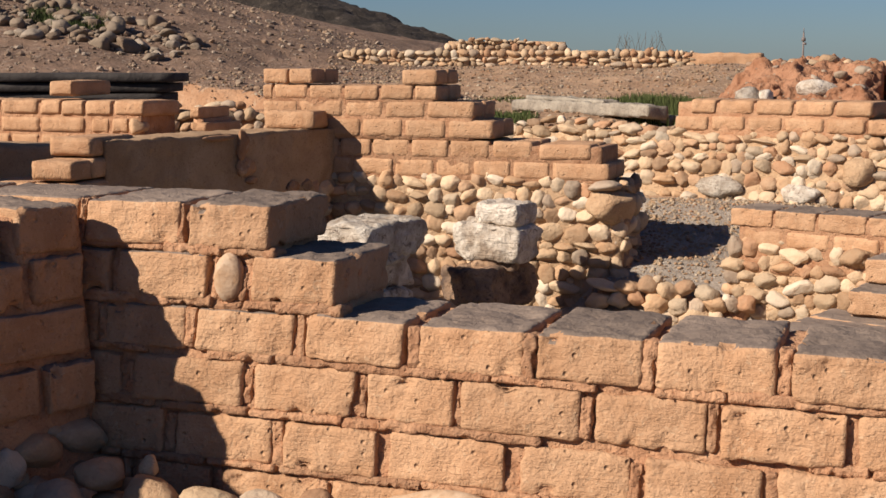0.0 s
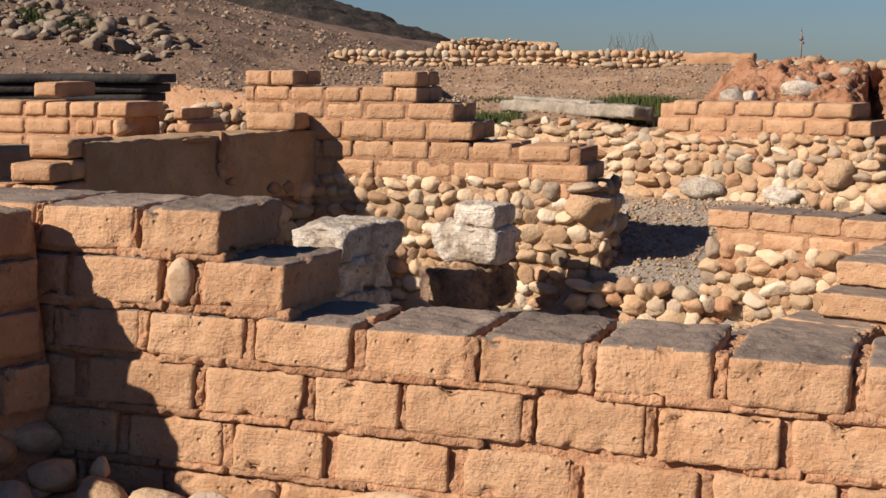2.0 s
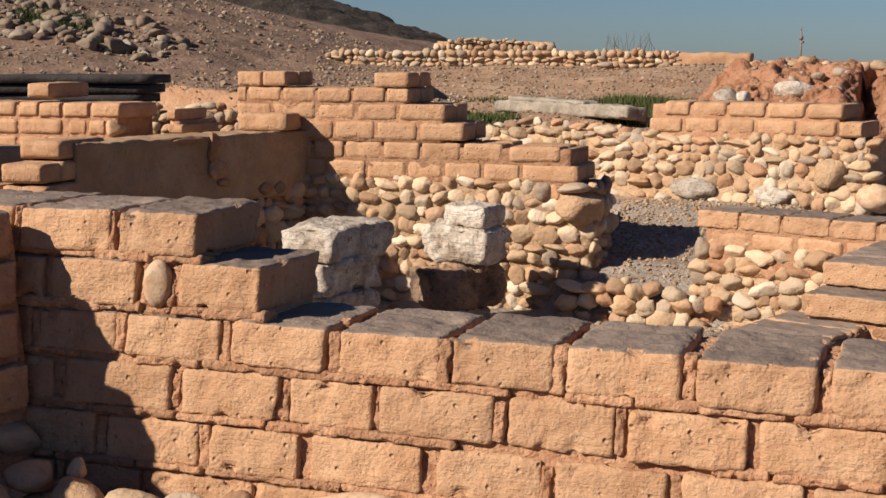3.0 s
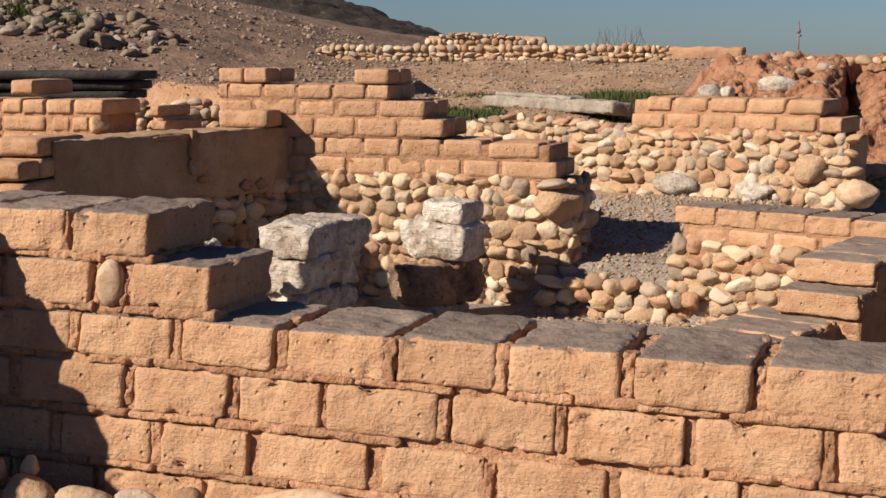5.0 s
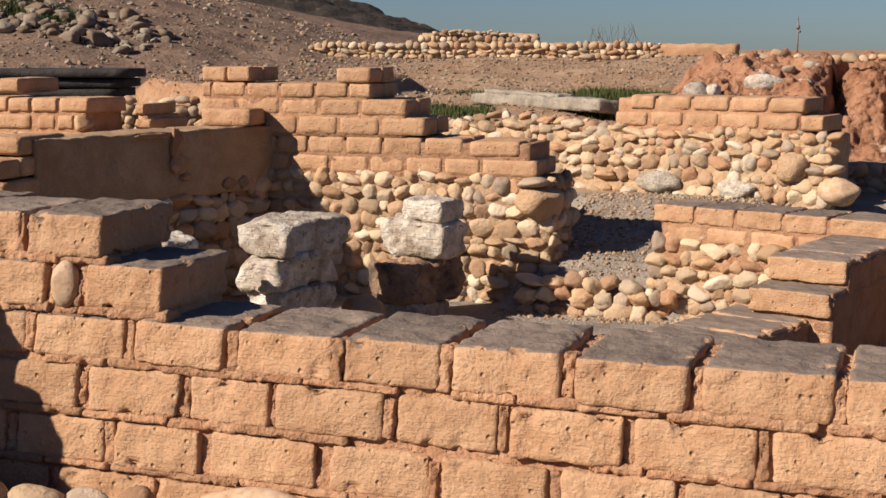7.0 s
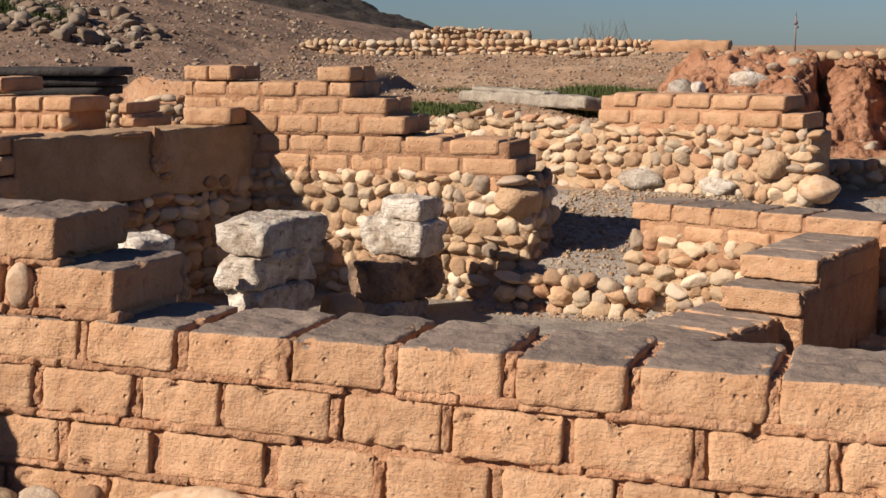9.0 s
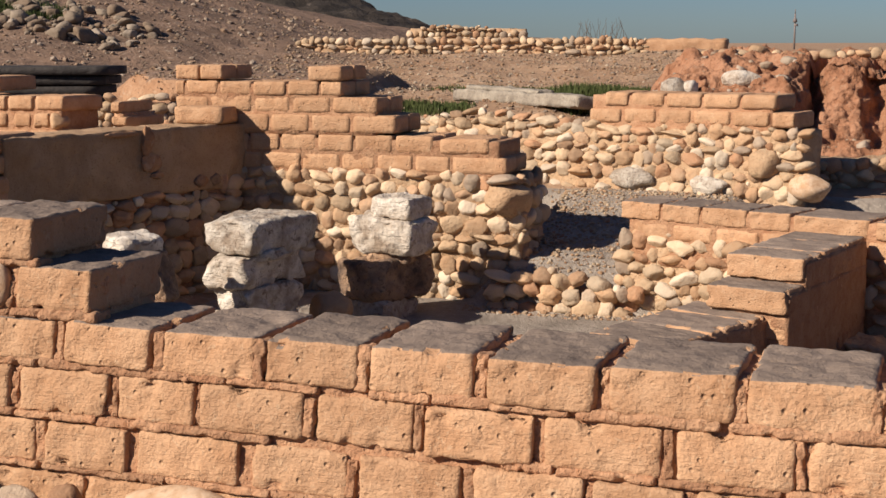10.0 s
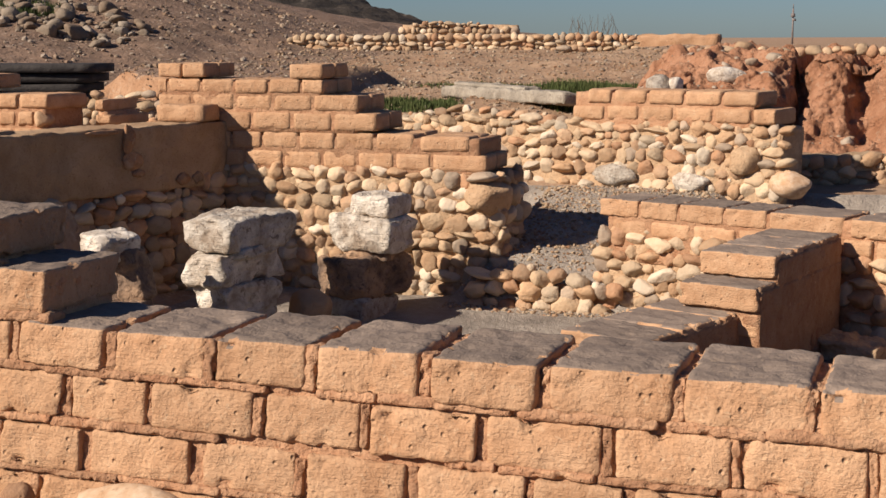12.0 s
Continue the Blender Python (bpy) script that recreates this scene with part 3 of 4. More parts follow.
# ---- plastered wall ----
def plaster_wall():
    rnd = random.Random(31)
    ax, ay, bx, by = -5.40, 8.29, -4.52, 11.10
    w = Wall(ax, ay, bx - ax, by - ay)
    ln = math.hypot(bx - ax, by - ay)
    root = empty("plastered_wall", Matrix.Translation((-5.2, 10, -0.6)), "mud plastered wall in shade with a broken patch and stepped brick end", "wall")
    core("plaster", w, root, 0, ln + 0.1, 0.0, 0.55, 0.50, 1.165, PLASTER, 0.020, 0.035, 32, 5)
    core("mortar", w, root, 0, ln, 0.05, 0.55, -0.75, 0.55, MORTAR, 0.03, 0.09, 33, 5)
    lay_stones(w, root, rnd, 0.0, ln, -0.6, lambda s: 0.50 + 0.12 * max(0, s - 1.7), 0.12, 0.26)
    # the brick on the corner and the stepped end
    wb = Wall(0, 10.78, 1, 0)
    lay_course(wb, root, rnd, 1.165, 1.355, [-5.14, -4.55], 0.38, rows=1)
    we = Wall(-5.40, 8.10, 1, 0.05)
    lay_course(we, root, rnd, 1.03, 1.205, [-0.44, 0.0], 0.75, rows=1)
    lay_course(we, root, rnd, 0.845, 1.025, [-0.43, 0.02], 0.5, rows=1)
    we2 = Wall(-5.40, 7.82, 1, 0.05)
    lay_course(we2, root, rnd, 0.845, 1.025, [-0.43, 0.0], 0.8, rows=1)
    lay_course(we2, root, rnd, 0.66, 0.835, [-0.9, -0.44, 0.05], 0.8, rows=1)
    core("mortar", we2, root, -0.95, 0.03, 0.02, 0.75, -0.7, 0.75, MORTAR, 0.015, 0.08, 34, 6)
    core("plaster", we2, root, -2.6, -0.62, 0.7, 1.2, -0.7, 1.10, PLASTER, 0.012, 0.08, 35, 4)
    # unseen stub added left of view to cast shade on the plaster behind
    ws = Wall(-8.3, 7.2, 1, 0)
    core("wall_stub", ws, root, 0.0, 1.55, 0.0, 0.5, 0.2, 1.95, PLASTER, 0.02, 0.12, 37, 3)
    # the broken patch: bare brick and a hole as raised lumps, hollow's dark in their colour
    for s, z, sx, sz in ((1.66, 1.05, 0.09, 0.15), (1.70, 0.83, 0.13, 0.09), (1.77, 0.70, 0.08, 0.04), (1.35, 1.13, 0.2, 0.03), (2.36, 0.60, 0.09, 0.07)):
        bm = rock(3, int(s * 50), amp=0.3, flats=2)
        m = Matrix.Translation(w.at(s, -0.008, z)) @ Matrix.Rotation(w.yaw, 4, "Z") @ Matrix.Diagonal((sx, 0.035, sz, 1))
        part("bare_patch", mesh_from(bm, "bare_patch", CUT), root, root.matrix_basis.inverted() @ m, "reddish bare patch in the plaster")


def left_walls():
    rnd = random.Random(41)
    w = Wall(-6.97, 11.5, 1, 0)
    root = empty("mud_brick_wall", Matrix.Translation((-7.9, 11.8, 0.6)), "low stepped mud brick wall with lit ends", "wall")
    lay_course(w, root, rnd, 1.445, 1.628, [-1.26, -0.92], 0.80, rows=1)
    lay_course(w, root, rnd, 1.225, 1.41, [-2.8, -2.35, -1.93, -1.4, -1.1, -0.78, -0.41, 0.0], 0.80, rows=1)
    lay_course(w, root, rnd, 1.03, 1.215, [-2.8, -2.3, -1.94, -1.39, -0.79], 0.55, rows=1)
    lay_course(w, root, rnd, 1.03, 1.215, [-0.72, -0.45, -0.2], 0.8, rows=1)
    core("mortar", w, root, -2.8, -0.05, 0.02, 0.76, 0.4, 1.37, MORTAR, 0.008, 0.06, 42, 8)
    m = Matrix.Translation(w.at(-0.12, 0.06, 1.12)) @ Matrix.Diagonal((0.13, 0.12, 0.10, 1))
    part("stone", ROCKS[4], root, root.matrix_basis.inverted() @ m)
    lay_course(w, root, rnd, 0.85, 1.02, [-2.7, -2.2, -1.8, -1.4, -1.0, -0.5, 0.05], 0.8, rows=1)
    w2 = Wall(-6.62, 11.95, 1, 0)
    root2 = empty("mud_brick_wall", Matrix.Translation((-6.5, 12.3, 0.6)), "short stub of mud brick wall in shade", "wall")
    lay_course(w2, root2, rnd, 1.195, 1.335, [-0.05, 0.10], 0.75, rows=1)
    lay_course(w2, root2, rnd, 1.03, 1.16, [-0.05, 0.20], 0.85, rows=1)
    core("mortar", w2, root2, 0.0, 0.12, 0.02, 0.75, 0.4, 1.2, MORTAR, 0.01, 0.07, 43, 8)
    w3 = Wall(-8.2, 15.0, 0.95, 0.3)
    root3 = empty("cobble_wall", Matrix.Translation((-7.6, 15.4, 0.7)), "low dry wall of round pale cobbles", "wall")
    core("mortar", w3, root3, -0.6, 1.4, 0.03, 0.6, 0.5, 1.16, MORTAR, 0.03, 0.1, 44, 5)
    lay_stones(w3, root3, rnd, -0.6, 1.4, 0.75, 1.24, 0.12, 0.2, into=0.0)


# ---- right-hand walls ----
def right_wall():
    rnd = random.Random(51)
    w = Wall(-0.40, 11.01, 1, -0.33)
    root = empty("mud_brick_wall", Matrix.Translation((0.8, 10.9, -0.6)), "low mud brick wall on a cobble footing, grey crusted top", "wall")
    c1 = [0.0, 0.44, 0.86, 1.32, 1.75, 2.45]
    lay_course(w, root, rnd, 0.325, 0.50, c1, 0.62, meshes=BIG_BRICKS, size=(0.40, 0.54, 0.165))
    lay_course(w, root, rnd, 0.145, 0.315, [0.14, 0.55, 1.0, 1.45, 1.9, 2.43], 0.6)
    wb = Wall(-0.40, 11.05, 1, -0.36)
    lay_course(wb, root, rnd, 0.325, 0.495, [2.52, 2.95, 3.4, 3.85, 4.3], 0.62, meshes=BIG_BRICKS, size=(0.40, 0.54, 0.165))
    lay_course(wb, root, rnd, 0.145, 0.315, [2.46, 2.75, 3.2, 3.65, 4.1], 0.6)
    core("mortar", w, root, 0.1, 2.44, 0.015, 0.58, -0.1, 0.47, MORTAR, 0.01, 0.05, 52, 9)
    core("mortar", wb, root, 2.44, 4.3, 0.03, 0.58, -0.75, 0.47, MORTAR, 0.01, 0.07, 55, 9)
    core("rubble_core", w, root, 0.0, 2.44, 0.018, 0.65, -0.75, 0.14, RUBBLE, 0.03, 0.07, 53, 5)
    lay_stones(w, root, rnd, -0.02, 2.0, -0.70, 0.15, 0.11, 0.22)
    lay_stones(wb, root, rnd, 2.5, 4.2, -0.7, 0.14, 0.12, 0.25)
    # the row of stones that holds the gravel in the gap
    ws = Wall(-1.55, 10.92, 1, -0.05)
    root2 = empty("stone_kerb", Matrix.Translation((-1, 11.2, -0.65)), "two rows of round cobbles holding back gravel", "kerb")
    lay_stones(ws, root2, rnd, -0.10, 1.35, -0.70, -0.26, 0.15, 0.23, into=-0.02)
    core("mortar", ws, root2, -0.10, 1.35, 0.06, 0.3, -0.8, -0.36, MORTAR, 0.03, 0.07, 54, 5)


def step_wall():
    rnd = random.Random(61)
    w = Wall(0.136, 7.44, 1, -0.38)
    root = empty("stepped_wall", Matrix.Translation((1.2, 8.8, -0.6)), "mud brick wall stepping up towards the back, shaded side", "wall")

    size = dict(meshes=BIG_BRICKS, size=(0.40, 0.54, 0.165), joint=0.01)

    def run(frame_wall, z0, z1, d0, d1, wd):
        d = d0
        while d < d1 - 0.05:
            e = d1 if d1 - d < 0.75 else d + rnd.uniform(0.42, 0.6)
            lay_course(Wall(*frame_wall.at(0, d, 0)[:2], frame_wall.u.x, frame_wall.u.y), root, rnd, z0, z1, [0, wd], e - d - 0.022, **size)
            d = e

    for z0, z1 in ((-0.20, -0.02), (-0.40, -0.21), (-0.60, -0.41)):
        run(w, z0, z1, 0.0, 1.5, 0.72)
    up = Wall(0.80, 8.50, 1, -0.28)
    run(up, 0.19, 0.380, 0.36, 1.85, 0.64)
    run(up, -0.005, 0.18, 0.0, 1.85, 0.645)
    run(up, -0.21, -0.015, 0.05, 1.85, 0.65)
    core("mortar", w, root, 0.03, 0.725, 0.03, 1.5, -0.7, -0.06, MORTAR, 0.011, 0.03, 63, 11)
    core("mortar", up, root, 0.02, 0.655, 0.05, 1.85, -0.7, 0.14, MORTAR, 0.011, 0.03, 65, 11)
    core("mortar", up, root, 0.02, 0.65, 0.40, 1.85, 0.1, 0.34, MORTAR, 0.011, 0.03, 66, 11)


def far_right_wall():
    rnd = random.Random(71)
    w = Wall(-1.346, 14.351, 1, -0.23, 0.10, 0.8)
    root = empty("mud_brick_wall", Matrix.Translation((0, 14.4, 0.25)), "two courses of mud brick on a pale cobble wall", "wall")
    lay_course(w, root, rnd, 1.235, 1.42, [0, 0.34, 0.80, 1.26, 1.72, 2.16], 0.7, rows=1)
    lay_course(w, root, rnd, 1.035, 1.225, [-0.19, 0.26, 0.70, 1.14, 1.62, 2.08, 2.38], 0.75, rows=1)
    core("mortar", w, root, -0.15, 2.1, 0.02, 0.7, 0.95, 1.38, MORTAR, 0.01, 0.06, 72, 8)
    core("rubble_core", w, root, -2.9, 2.45, 0.018, 0.8, 0.0, 1.0, RUBBLE, 0.03, 0.08, 73, 5)
    lay_stones(w, root, rnd, -2.9, 2.48, 0.22, lambda s: 1.03, 0.105, 0.23)
    for s, z, a, b in ((0.45, 0.40, 0.28, 0.13), (1.38, 0.36, 0.27, 0.11), (2.05, 0.62, 0.2, 0.17)):
        m = Matrix.Translation(w.at(s, 0.0, z)) @ Matrix.Rotation(w.yaw, 4, "Z") @ Matrix.Diagonal((a, 0.15, b, 1))
        part("block", mesh_from(rock(3, int(s * 40), amp=0.25, flats=5), "block", LIME if z < 0.5 else RUBBLE), root, root.matrix_basis.inverted() @ m, "large pale boulder in the footing")
    m = Matrix.Translation(w.at(2.60, 0.0, 0.40)) @ Matrix.Diagonal((0.23, 0.2, 0.16, 1))
    b = new("boulder", mesh_from(rock(3, 79, amp=0.2, flats=4), "boulder", PALE))
    b.matrix_basis = m
    tagged(b, "large smooth tan boulder at the wall's foot", "boulder")
    # the lower, older stretch
    root2 = empty("cobble_wall", Matrix.Translation((-2.8, 15.0, 0.25)), "low cobble wall with an uneven top", "wall")
    w2 = Wall(-1.346, 14.40, 1, -0.23, 0.05, 0.8)
    core("rubble_core", w2, root2, -2.85, -0.2, 0.05, 0.7, 0.0, 1.02, RUBBLE, 0.04, 0.08, 74, 4)
    lay_stones(w2, root2, rnd, -2.8, -0.15, 0.9, lambda s: 1.12 + 0.05 * math.sin(s * 3), 0.10, 0.24)
    # cobbles to the right, behind
    w3 = Wall(1.15, 15.2, 1, 0.22)
    root3 = empty("cobble_wall", Matrix.Translation((2.6, 15.7, 0.2)), "low shaded cobble wall under red earth", "wall")
    core("rubble_core", w3, root3, -0.3, 3.6, 0.03, 0.7, -0.1, 0.58, RUBBLE, 0.04, 0.08, 75, 4)
    lay_stones(w3, root3, rnd, -0.3, 3.6, 0.0, 0.62, 0.11, 0.25)


# ---- stacked stones ----
def broken_block(sx, sy, sz, seed, amp=0.02, cuts=9):
    """A quarried slab: a worn box, its corners struck off by random planes, with ledges and hollows."""
    bm = rough_box(sx, sy, sz, 0.020, 0.035, amp, 7, seed, 2.0)
    rnd = random.Random(seed)
    half = Vector((sx / 2, sy / 2, sz / 2))
    planes = []
    for _ in range(cuts):
        d = Vector((rnd.choice((-1, 1)) * rnd.uniform(0.2, 1), rnd.choice((-1, 1)) * rnd.uniform(0.2, 1), rnd.choice((-1, 1)) * rnd.uniform(0.1, 1)))
        n = Vector((d.x / half.x, d.y / half.y, d.z / half.z)).normalized()
        reach = abs(n.x) * half.x + abs(n.y) * half.y + abs(n.z) * half.z
        planes.append((n, reach * rnd.uniform(0.75, 0.92)))
    off = Vector((seed * 3.1, seed * 1.7, seed * 0.9))
    for v in bm.verts:
        p = v.co.copy()
        for n, d in planes:
            e = p.dot(n) - d - 0.012 * noise.noise(p * 14 + off)
            if e > 0:
                p -= n * e * 0.9
        # layered breaks: the rock is bedded, so ledges run level
        bed = noise.noise(Vector((p.x * 4, p.y * 4, p.z * 26)) + off)
        side = Vector((p.x, p.y, 0))
        if side.length > 1e-5:
            p -= side.normalized() * (0.016 * max(0.0, bed) + 0.010 * max(0.0, noise.noise(p * 18 + off)))
        v.co = p
    return bm


def slab(name, root, x0, x1, y, depth, z0, z1, mat, seed, tilt=0.0, amp=0.02, yaw=0.0, label=""):
    bm = broken_block(x1 - x0, depth, z1 - z0, seed, amp)
    m = Matrix.Translation(((x0 + x1) / 2, y, (z0 + z1) / 2)) @ Euler((0, tilt, yaw)).to_matrix().to_4x4()
    part(name, mesh_from(bm, name, mat), root, root.matrix_basis.inverted() @ m, label)


def pillars():
    root = empty("stone_pillar", Matrix.Translation((-3.15, 8.8, -0.6)), "stacked rough white and grey limestone slabs", "pillar", "stacked stone pillars")
    slab("slab", root, -3.42, -2.86, 8.86, 0.90, 0.215, 0.515, LIME, 81, 0.03, 0.022, -0.27)
    slab("wedge_stone", root, -3.32, -2.86, 8.76, 0.55, 0.15, 0.25, LIME, 80, 0.0, 0.02, -0.1)
    slab("slab", root, -3.44, -2.94, 8.78, 0.88, -0.09, 0.19, LIME, 82, -0.04, 0.028, -0.22)
    slab("slab", root, -3.38, -2.90, 8.74, 0.70, -0.34, -0.06, LIME, 83, 0.02, 0.03, -0.30)
    slab("slab", root, -3.45, -2.9, 8.74, 0.66, -0.64, -0.32, LIME, 84, 0, 0.03, -0.1)
    root = empty("stone_pillar", Matrix.Translation((-2.45, 10.2, -0.6)), "stacked limestone blocks with a dark burnt block in the middle", "pillar", "stacked stone pillars")
    slab("slab", root, -2.56, -2.12, 10.20, 0.44, 0.35, 0.565, LIME, 85, 0.03, 0.022, -0.2)
    slab("slab", root, -2.76, -2.08, 10.18, 0.56, 0.03, 0.37, LIME, 86, 0.06, 0.03, -0.15)
    slab("wedge_stone", root, -2.62, -2.2, 10.18, 0.45, -0.07, 0.08, BURNT_SHADE, 87, 0, 0.03, 0.1, "dark broken stone wedged between the blocks")
    slab("burnt_block", root, -2.76, -2.22, 10.16, 0.80, -0.42, -0.03, BURNT_SHADE, 88, -0.03, 0.03, -0.38, "scorched dark block, the next pillar's shadow partly in its colour")
    slab("slab", root, -2.86, -2.28, 10.10, 0.62, -0.64, -0.40, LIME, 89, 0, 0.03, -0.2)
    root = empty("stone_pillar", Matrix.Translation((-3.65, 7.6, -0.6)), "leaning weathered grey stone on a stone base", "pillar", "stacked stone pillars")
    slab("slab", root, -3.82, -3.52, 7.60, 0.42, 0.27, 0.48, LIME, 90, 0.22, 0.02, -0.38)
    # lower stones coloured dark, as they stand hidden in shade
    slab("slab", root, -3.66, -3.42, 7.72, 0.32, -0.1, 0.34, BURNT_SHADE, 91, -0.25, 0.03, 0.15)
    slab("slab", root, -3.8, -3.36, 7.62, 0.48, -0.64, -0.06, BURNT_SHADE, 92, 0.0, 0.03, 0.2)
    b = new("stone", ROCKS[5])
    b.matrix_basis = Matrix.Translation((-2.72, 9.35, -0.45)) @ Matrix.Diagonal((0.22, 0.2, 0.22, 1))
    tagged(b, "reddish brown stone between the pillars", "stone")


def pit_stones():
    root = empty("fallen_slab", Matrix.Translation((1.85, 9.6, -0.6)), "pinkish weathered slab fallen in the pit", "slab")
    slab("slab", root, 1.55, 2.35, 9.75, 0.45, -0.62, -0.44, RUBBLE, 95, 0.04, 0.04, -0.35)
    slab("burnt_block", root, 1.48, 1.80, 9.62, 0.3, -0.60, -0.34, REDEARTH, 96, 0.0, 0.03, -0.2)


# ---- distance ----
def far_wall():
    rnd = random.Random(101)
    w = Wall(-11.6, 26.9, 8.0, 1.55)
    root = empty("cobble_wall", Matrix.Translation((-7.5, 28, 1.7)), "long low dry stone wall of pale round cobbles on the rise", "wall")
    core("rubble_core", w, root, 0.25, 8.1, 0.05, 0.6, 1.4, 2.08, RUBBLE, 0.05, 0.15, 102, 3)
    lay_stones(w, root, rnd, 0.2, 8.2, 1.72, lambda s: 2.16 - 0.012 * max(s, 0) + 0.04 * noise.noise(Vector((s * 1.7, 0, 0))), 0.075, 0.26, meshes=FAR_ROCKS, into=0.03)
    w2 = Wall(-10.3, 31.2, 3.1, 0.7)
    root2 = empty("cobble_wall", Matrix.Translation((-8.7, 31.9, 1.9)), "short raised stretch of dry stone wall", "wall")
    core("rubble_core", w2, root2, 0.1, 3.1, 0.06, 0.6, 1.4, 2.36, RUBBLE, 0.05, 0.15, 103, 3)
    lay_stones(w2, root2, rnd, 0.0, 3.1, 2.0, lambda s: 2.45 - 0.1 * abs(s - 1.3) ** 1.5, 0.08, 0.26, meshes=FAR_ROCKS)


BANK_SLOPE = [(15.8, 0.30), (16.5, 0.62), (17.3, 1.12), (18.1, 1.52), (18.9, 1.80), (20.6, 1.86)]
BANK_CLIFF = [(15.8, 0.28), (16.7, 0.42), (17.6, 0.78), (18.15, 1.08), (18.5, 1.74), (20.6, 1.86)]


def bank_profile(x):
    """The bank's section at x: a slope to the left, talus under a crumbling cliff to the right."""
    k = step01(0.45, 1.15, x + 0.1 * noise.noise(Vector((x * 3, 0, 3))))
    side = 0.25 + 0.75 * step01(-2.4, -1.0, x)
    bend = 0.30 * noise.noise(Vector((x * 0.9, 2, 4)))
    return [(a[0] + (b[0] - a[0]) * k + (bend if 0 < i < 5 else 0), 0.3 + (a[1] + (b[1] - a[1]) * k - 0.3) * side) for i, (a, b) in enumerate(zip(BANK_SLOPE, BANK_CLIFF))]


def bank_height(x, y):
    pts = bank_profile(x)
    for (y0, z0), (y1, z1) in zip(pts, pts[1:]):
        if y <= y1:
            return z0 + (z1 - z0) * max(0.0, (y - y0) / (y1 - y0))
    return pts[-1][1]


def bank_lumps(p):
    """How far the crumbling earth stands out at a place: clods, ledges and washed gullies."""
    v = 0.15 * noise.noise(p * 1.7) + 0.11 * (abs(noise.noise(p * 3.1)) - 0.25) * 2 + 0.065 * noise.noise(p * 6.5) + 0.040 * noise.noise(p * 13) + 0.022 * noise.noise(p * 27)
    rise = step01(0.55, 0.9, p.z)
    for gx, gw, gd in ((0.86, 0.10, 0.50), (1.75, 0.22, 0.34), (2.6, 0.14, 0.28), (3.6, 0.25, 0.3)):
        g = (p.x - gx - 0.16 * noise.noise(Vector((p.z * 2.6, gx, 1))) - 0.05 * noise.noise(Vector((p.z * 9, gx, 5)))) / gw
        v -= gd * math.exp(-g * g) * rise
    return v


def bank_surface(x, y):
    z = bank_height(x, y)
    return z + 0.9 * bank_lumps(Vector((x, y, z))) - 0.02


def red_mound():
    nx, nv = 330, 170
    verts, faces = [], []
    for i in range(nx + 1):
        x = -2.4 + 8.5 * i / nx
        pts = bank_profile(x)
        runs = [math.hypot(b[0] - a[0], b[1] - a[1]) for a, b in zip(pts, pts[1:])]
        total = sum(runs)
        for j in range(nv + 1):
            q, k = total * j / nv, 0
            while k < len(runs) - 1 and q > runs[k]:
                q -= runs[k]
                k += 1
            f = min(1.0, q / runs[k])
            (y0, z0), (y1, z1) = pts[k], pts[k + 1]
            p = Vector((x, y0 + (y1 - y0) * f, z0 + (z1 - z0) * f))
            out = Vector((0.15, -(z1 - z0), y1 - y0)).normalized() + Vector((0, -0.25, 0))
            edge = step01(0.0, 0.10, j / nv) * (1 - step01(0.93, 1.0, j / nv))
            verts.append(p + out * bank_lumps(p) * edge)
    for i in range(nx):
        for j in range(nv):
            a = i * (nv + 1) + j
            faces.append((a, a + nv + 1, a + nv + 2, a + 1))
    me = bpy.data.meshes.new("earth_bank")
    me.from_pydata(verts, [], faces)
    me.materials.append(REDEARTH)
    me.polygons.foreach_set("use_smooth", [True] * len(me.polygons))
    tagged(new("earth_bank", me), "eroded bank of bare red earth with gullies", "bank", kind="structure")
    rnd = random.Random(111)
    w = Wall(-0.9, 19.3, 1, 0.02)
    root = empty("stone_row", Matrix.Translation((1, 19.5, 1.7)), "row of pale stones along the bank's top", "stones")
    lay_stones(w, root, rnd, 0.0, 6.0, 1.74, 1.87, 0.06, 0.28, meshes=FAR_ROCKS)
    for x, y, a, b, c in ((-1.02, 17.45, 0.19, 0.18, 0.20), (-0.78, 17.5, 0.12, 0.16, 0.17), (-0.12, 17.9, 0.30, 0.18, 0.13), (-0.50, 17.35, 0.24, 0.15, 0.10), (0.45, 18.6, 0.12, 0.1, 0.08)):
        o = new("boulder", mesh_from(rock(3, int(200 + x * 30), amp=0.25, flats=6), "boulder", BOULDER if x > 0 else LIME))
        o.matrix_basis = Matrix.Translation((x, y, bank_surface(x, y) + c * 0.45)) @ Matrix.Rotation(rnd.uniform(-0.3, 0.3), 4, "Z") @ Matrix.Diagonal((a, b, c, 1))
        tagged(o, "pale weathered boulder resting on red earth", "boulder", "boulders on the bank")


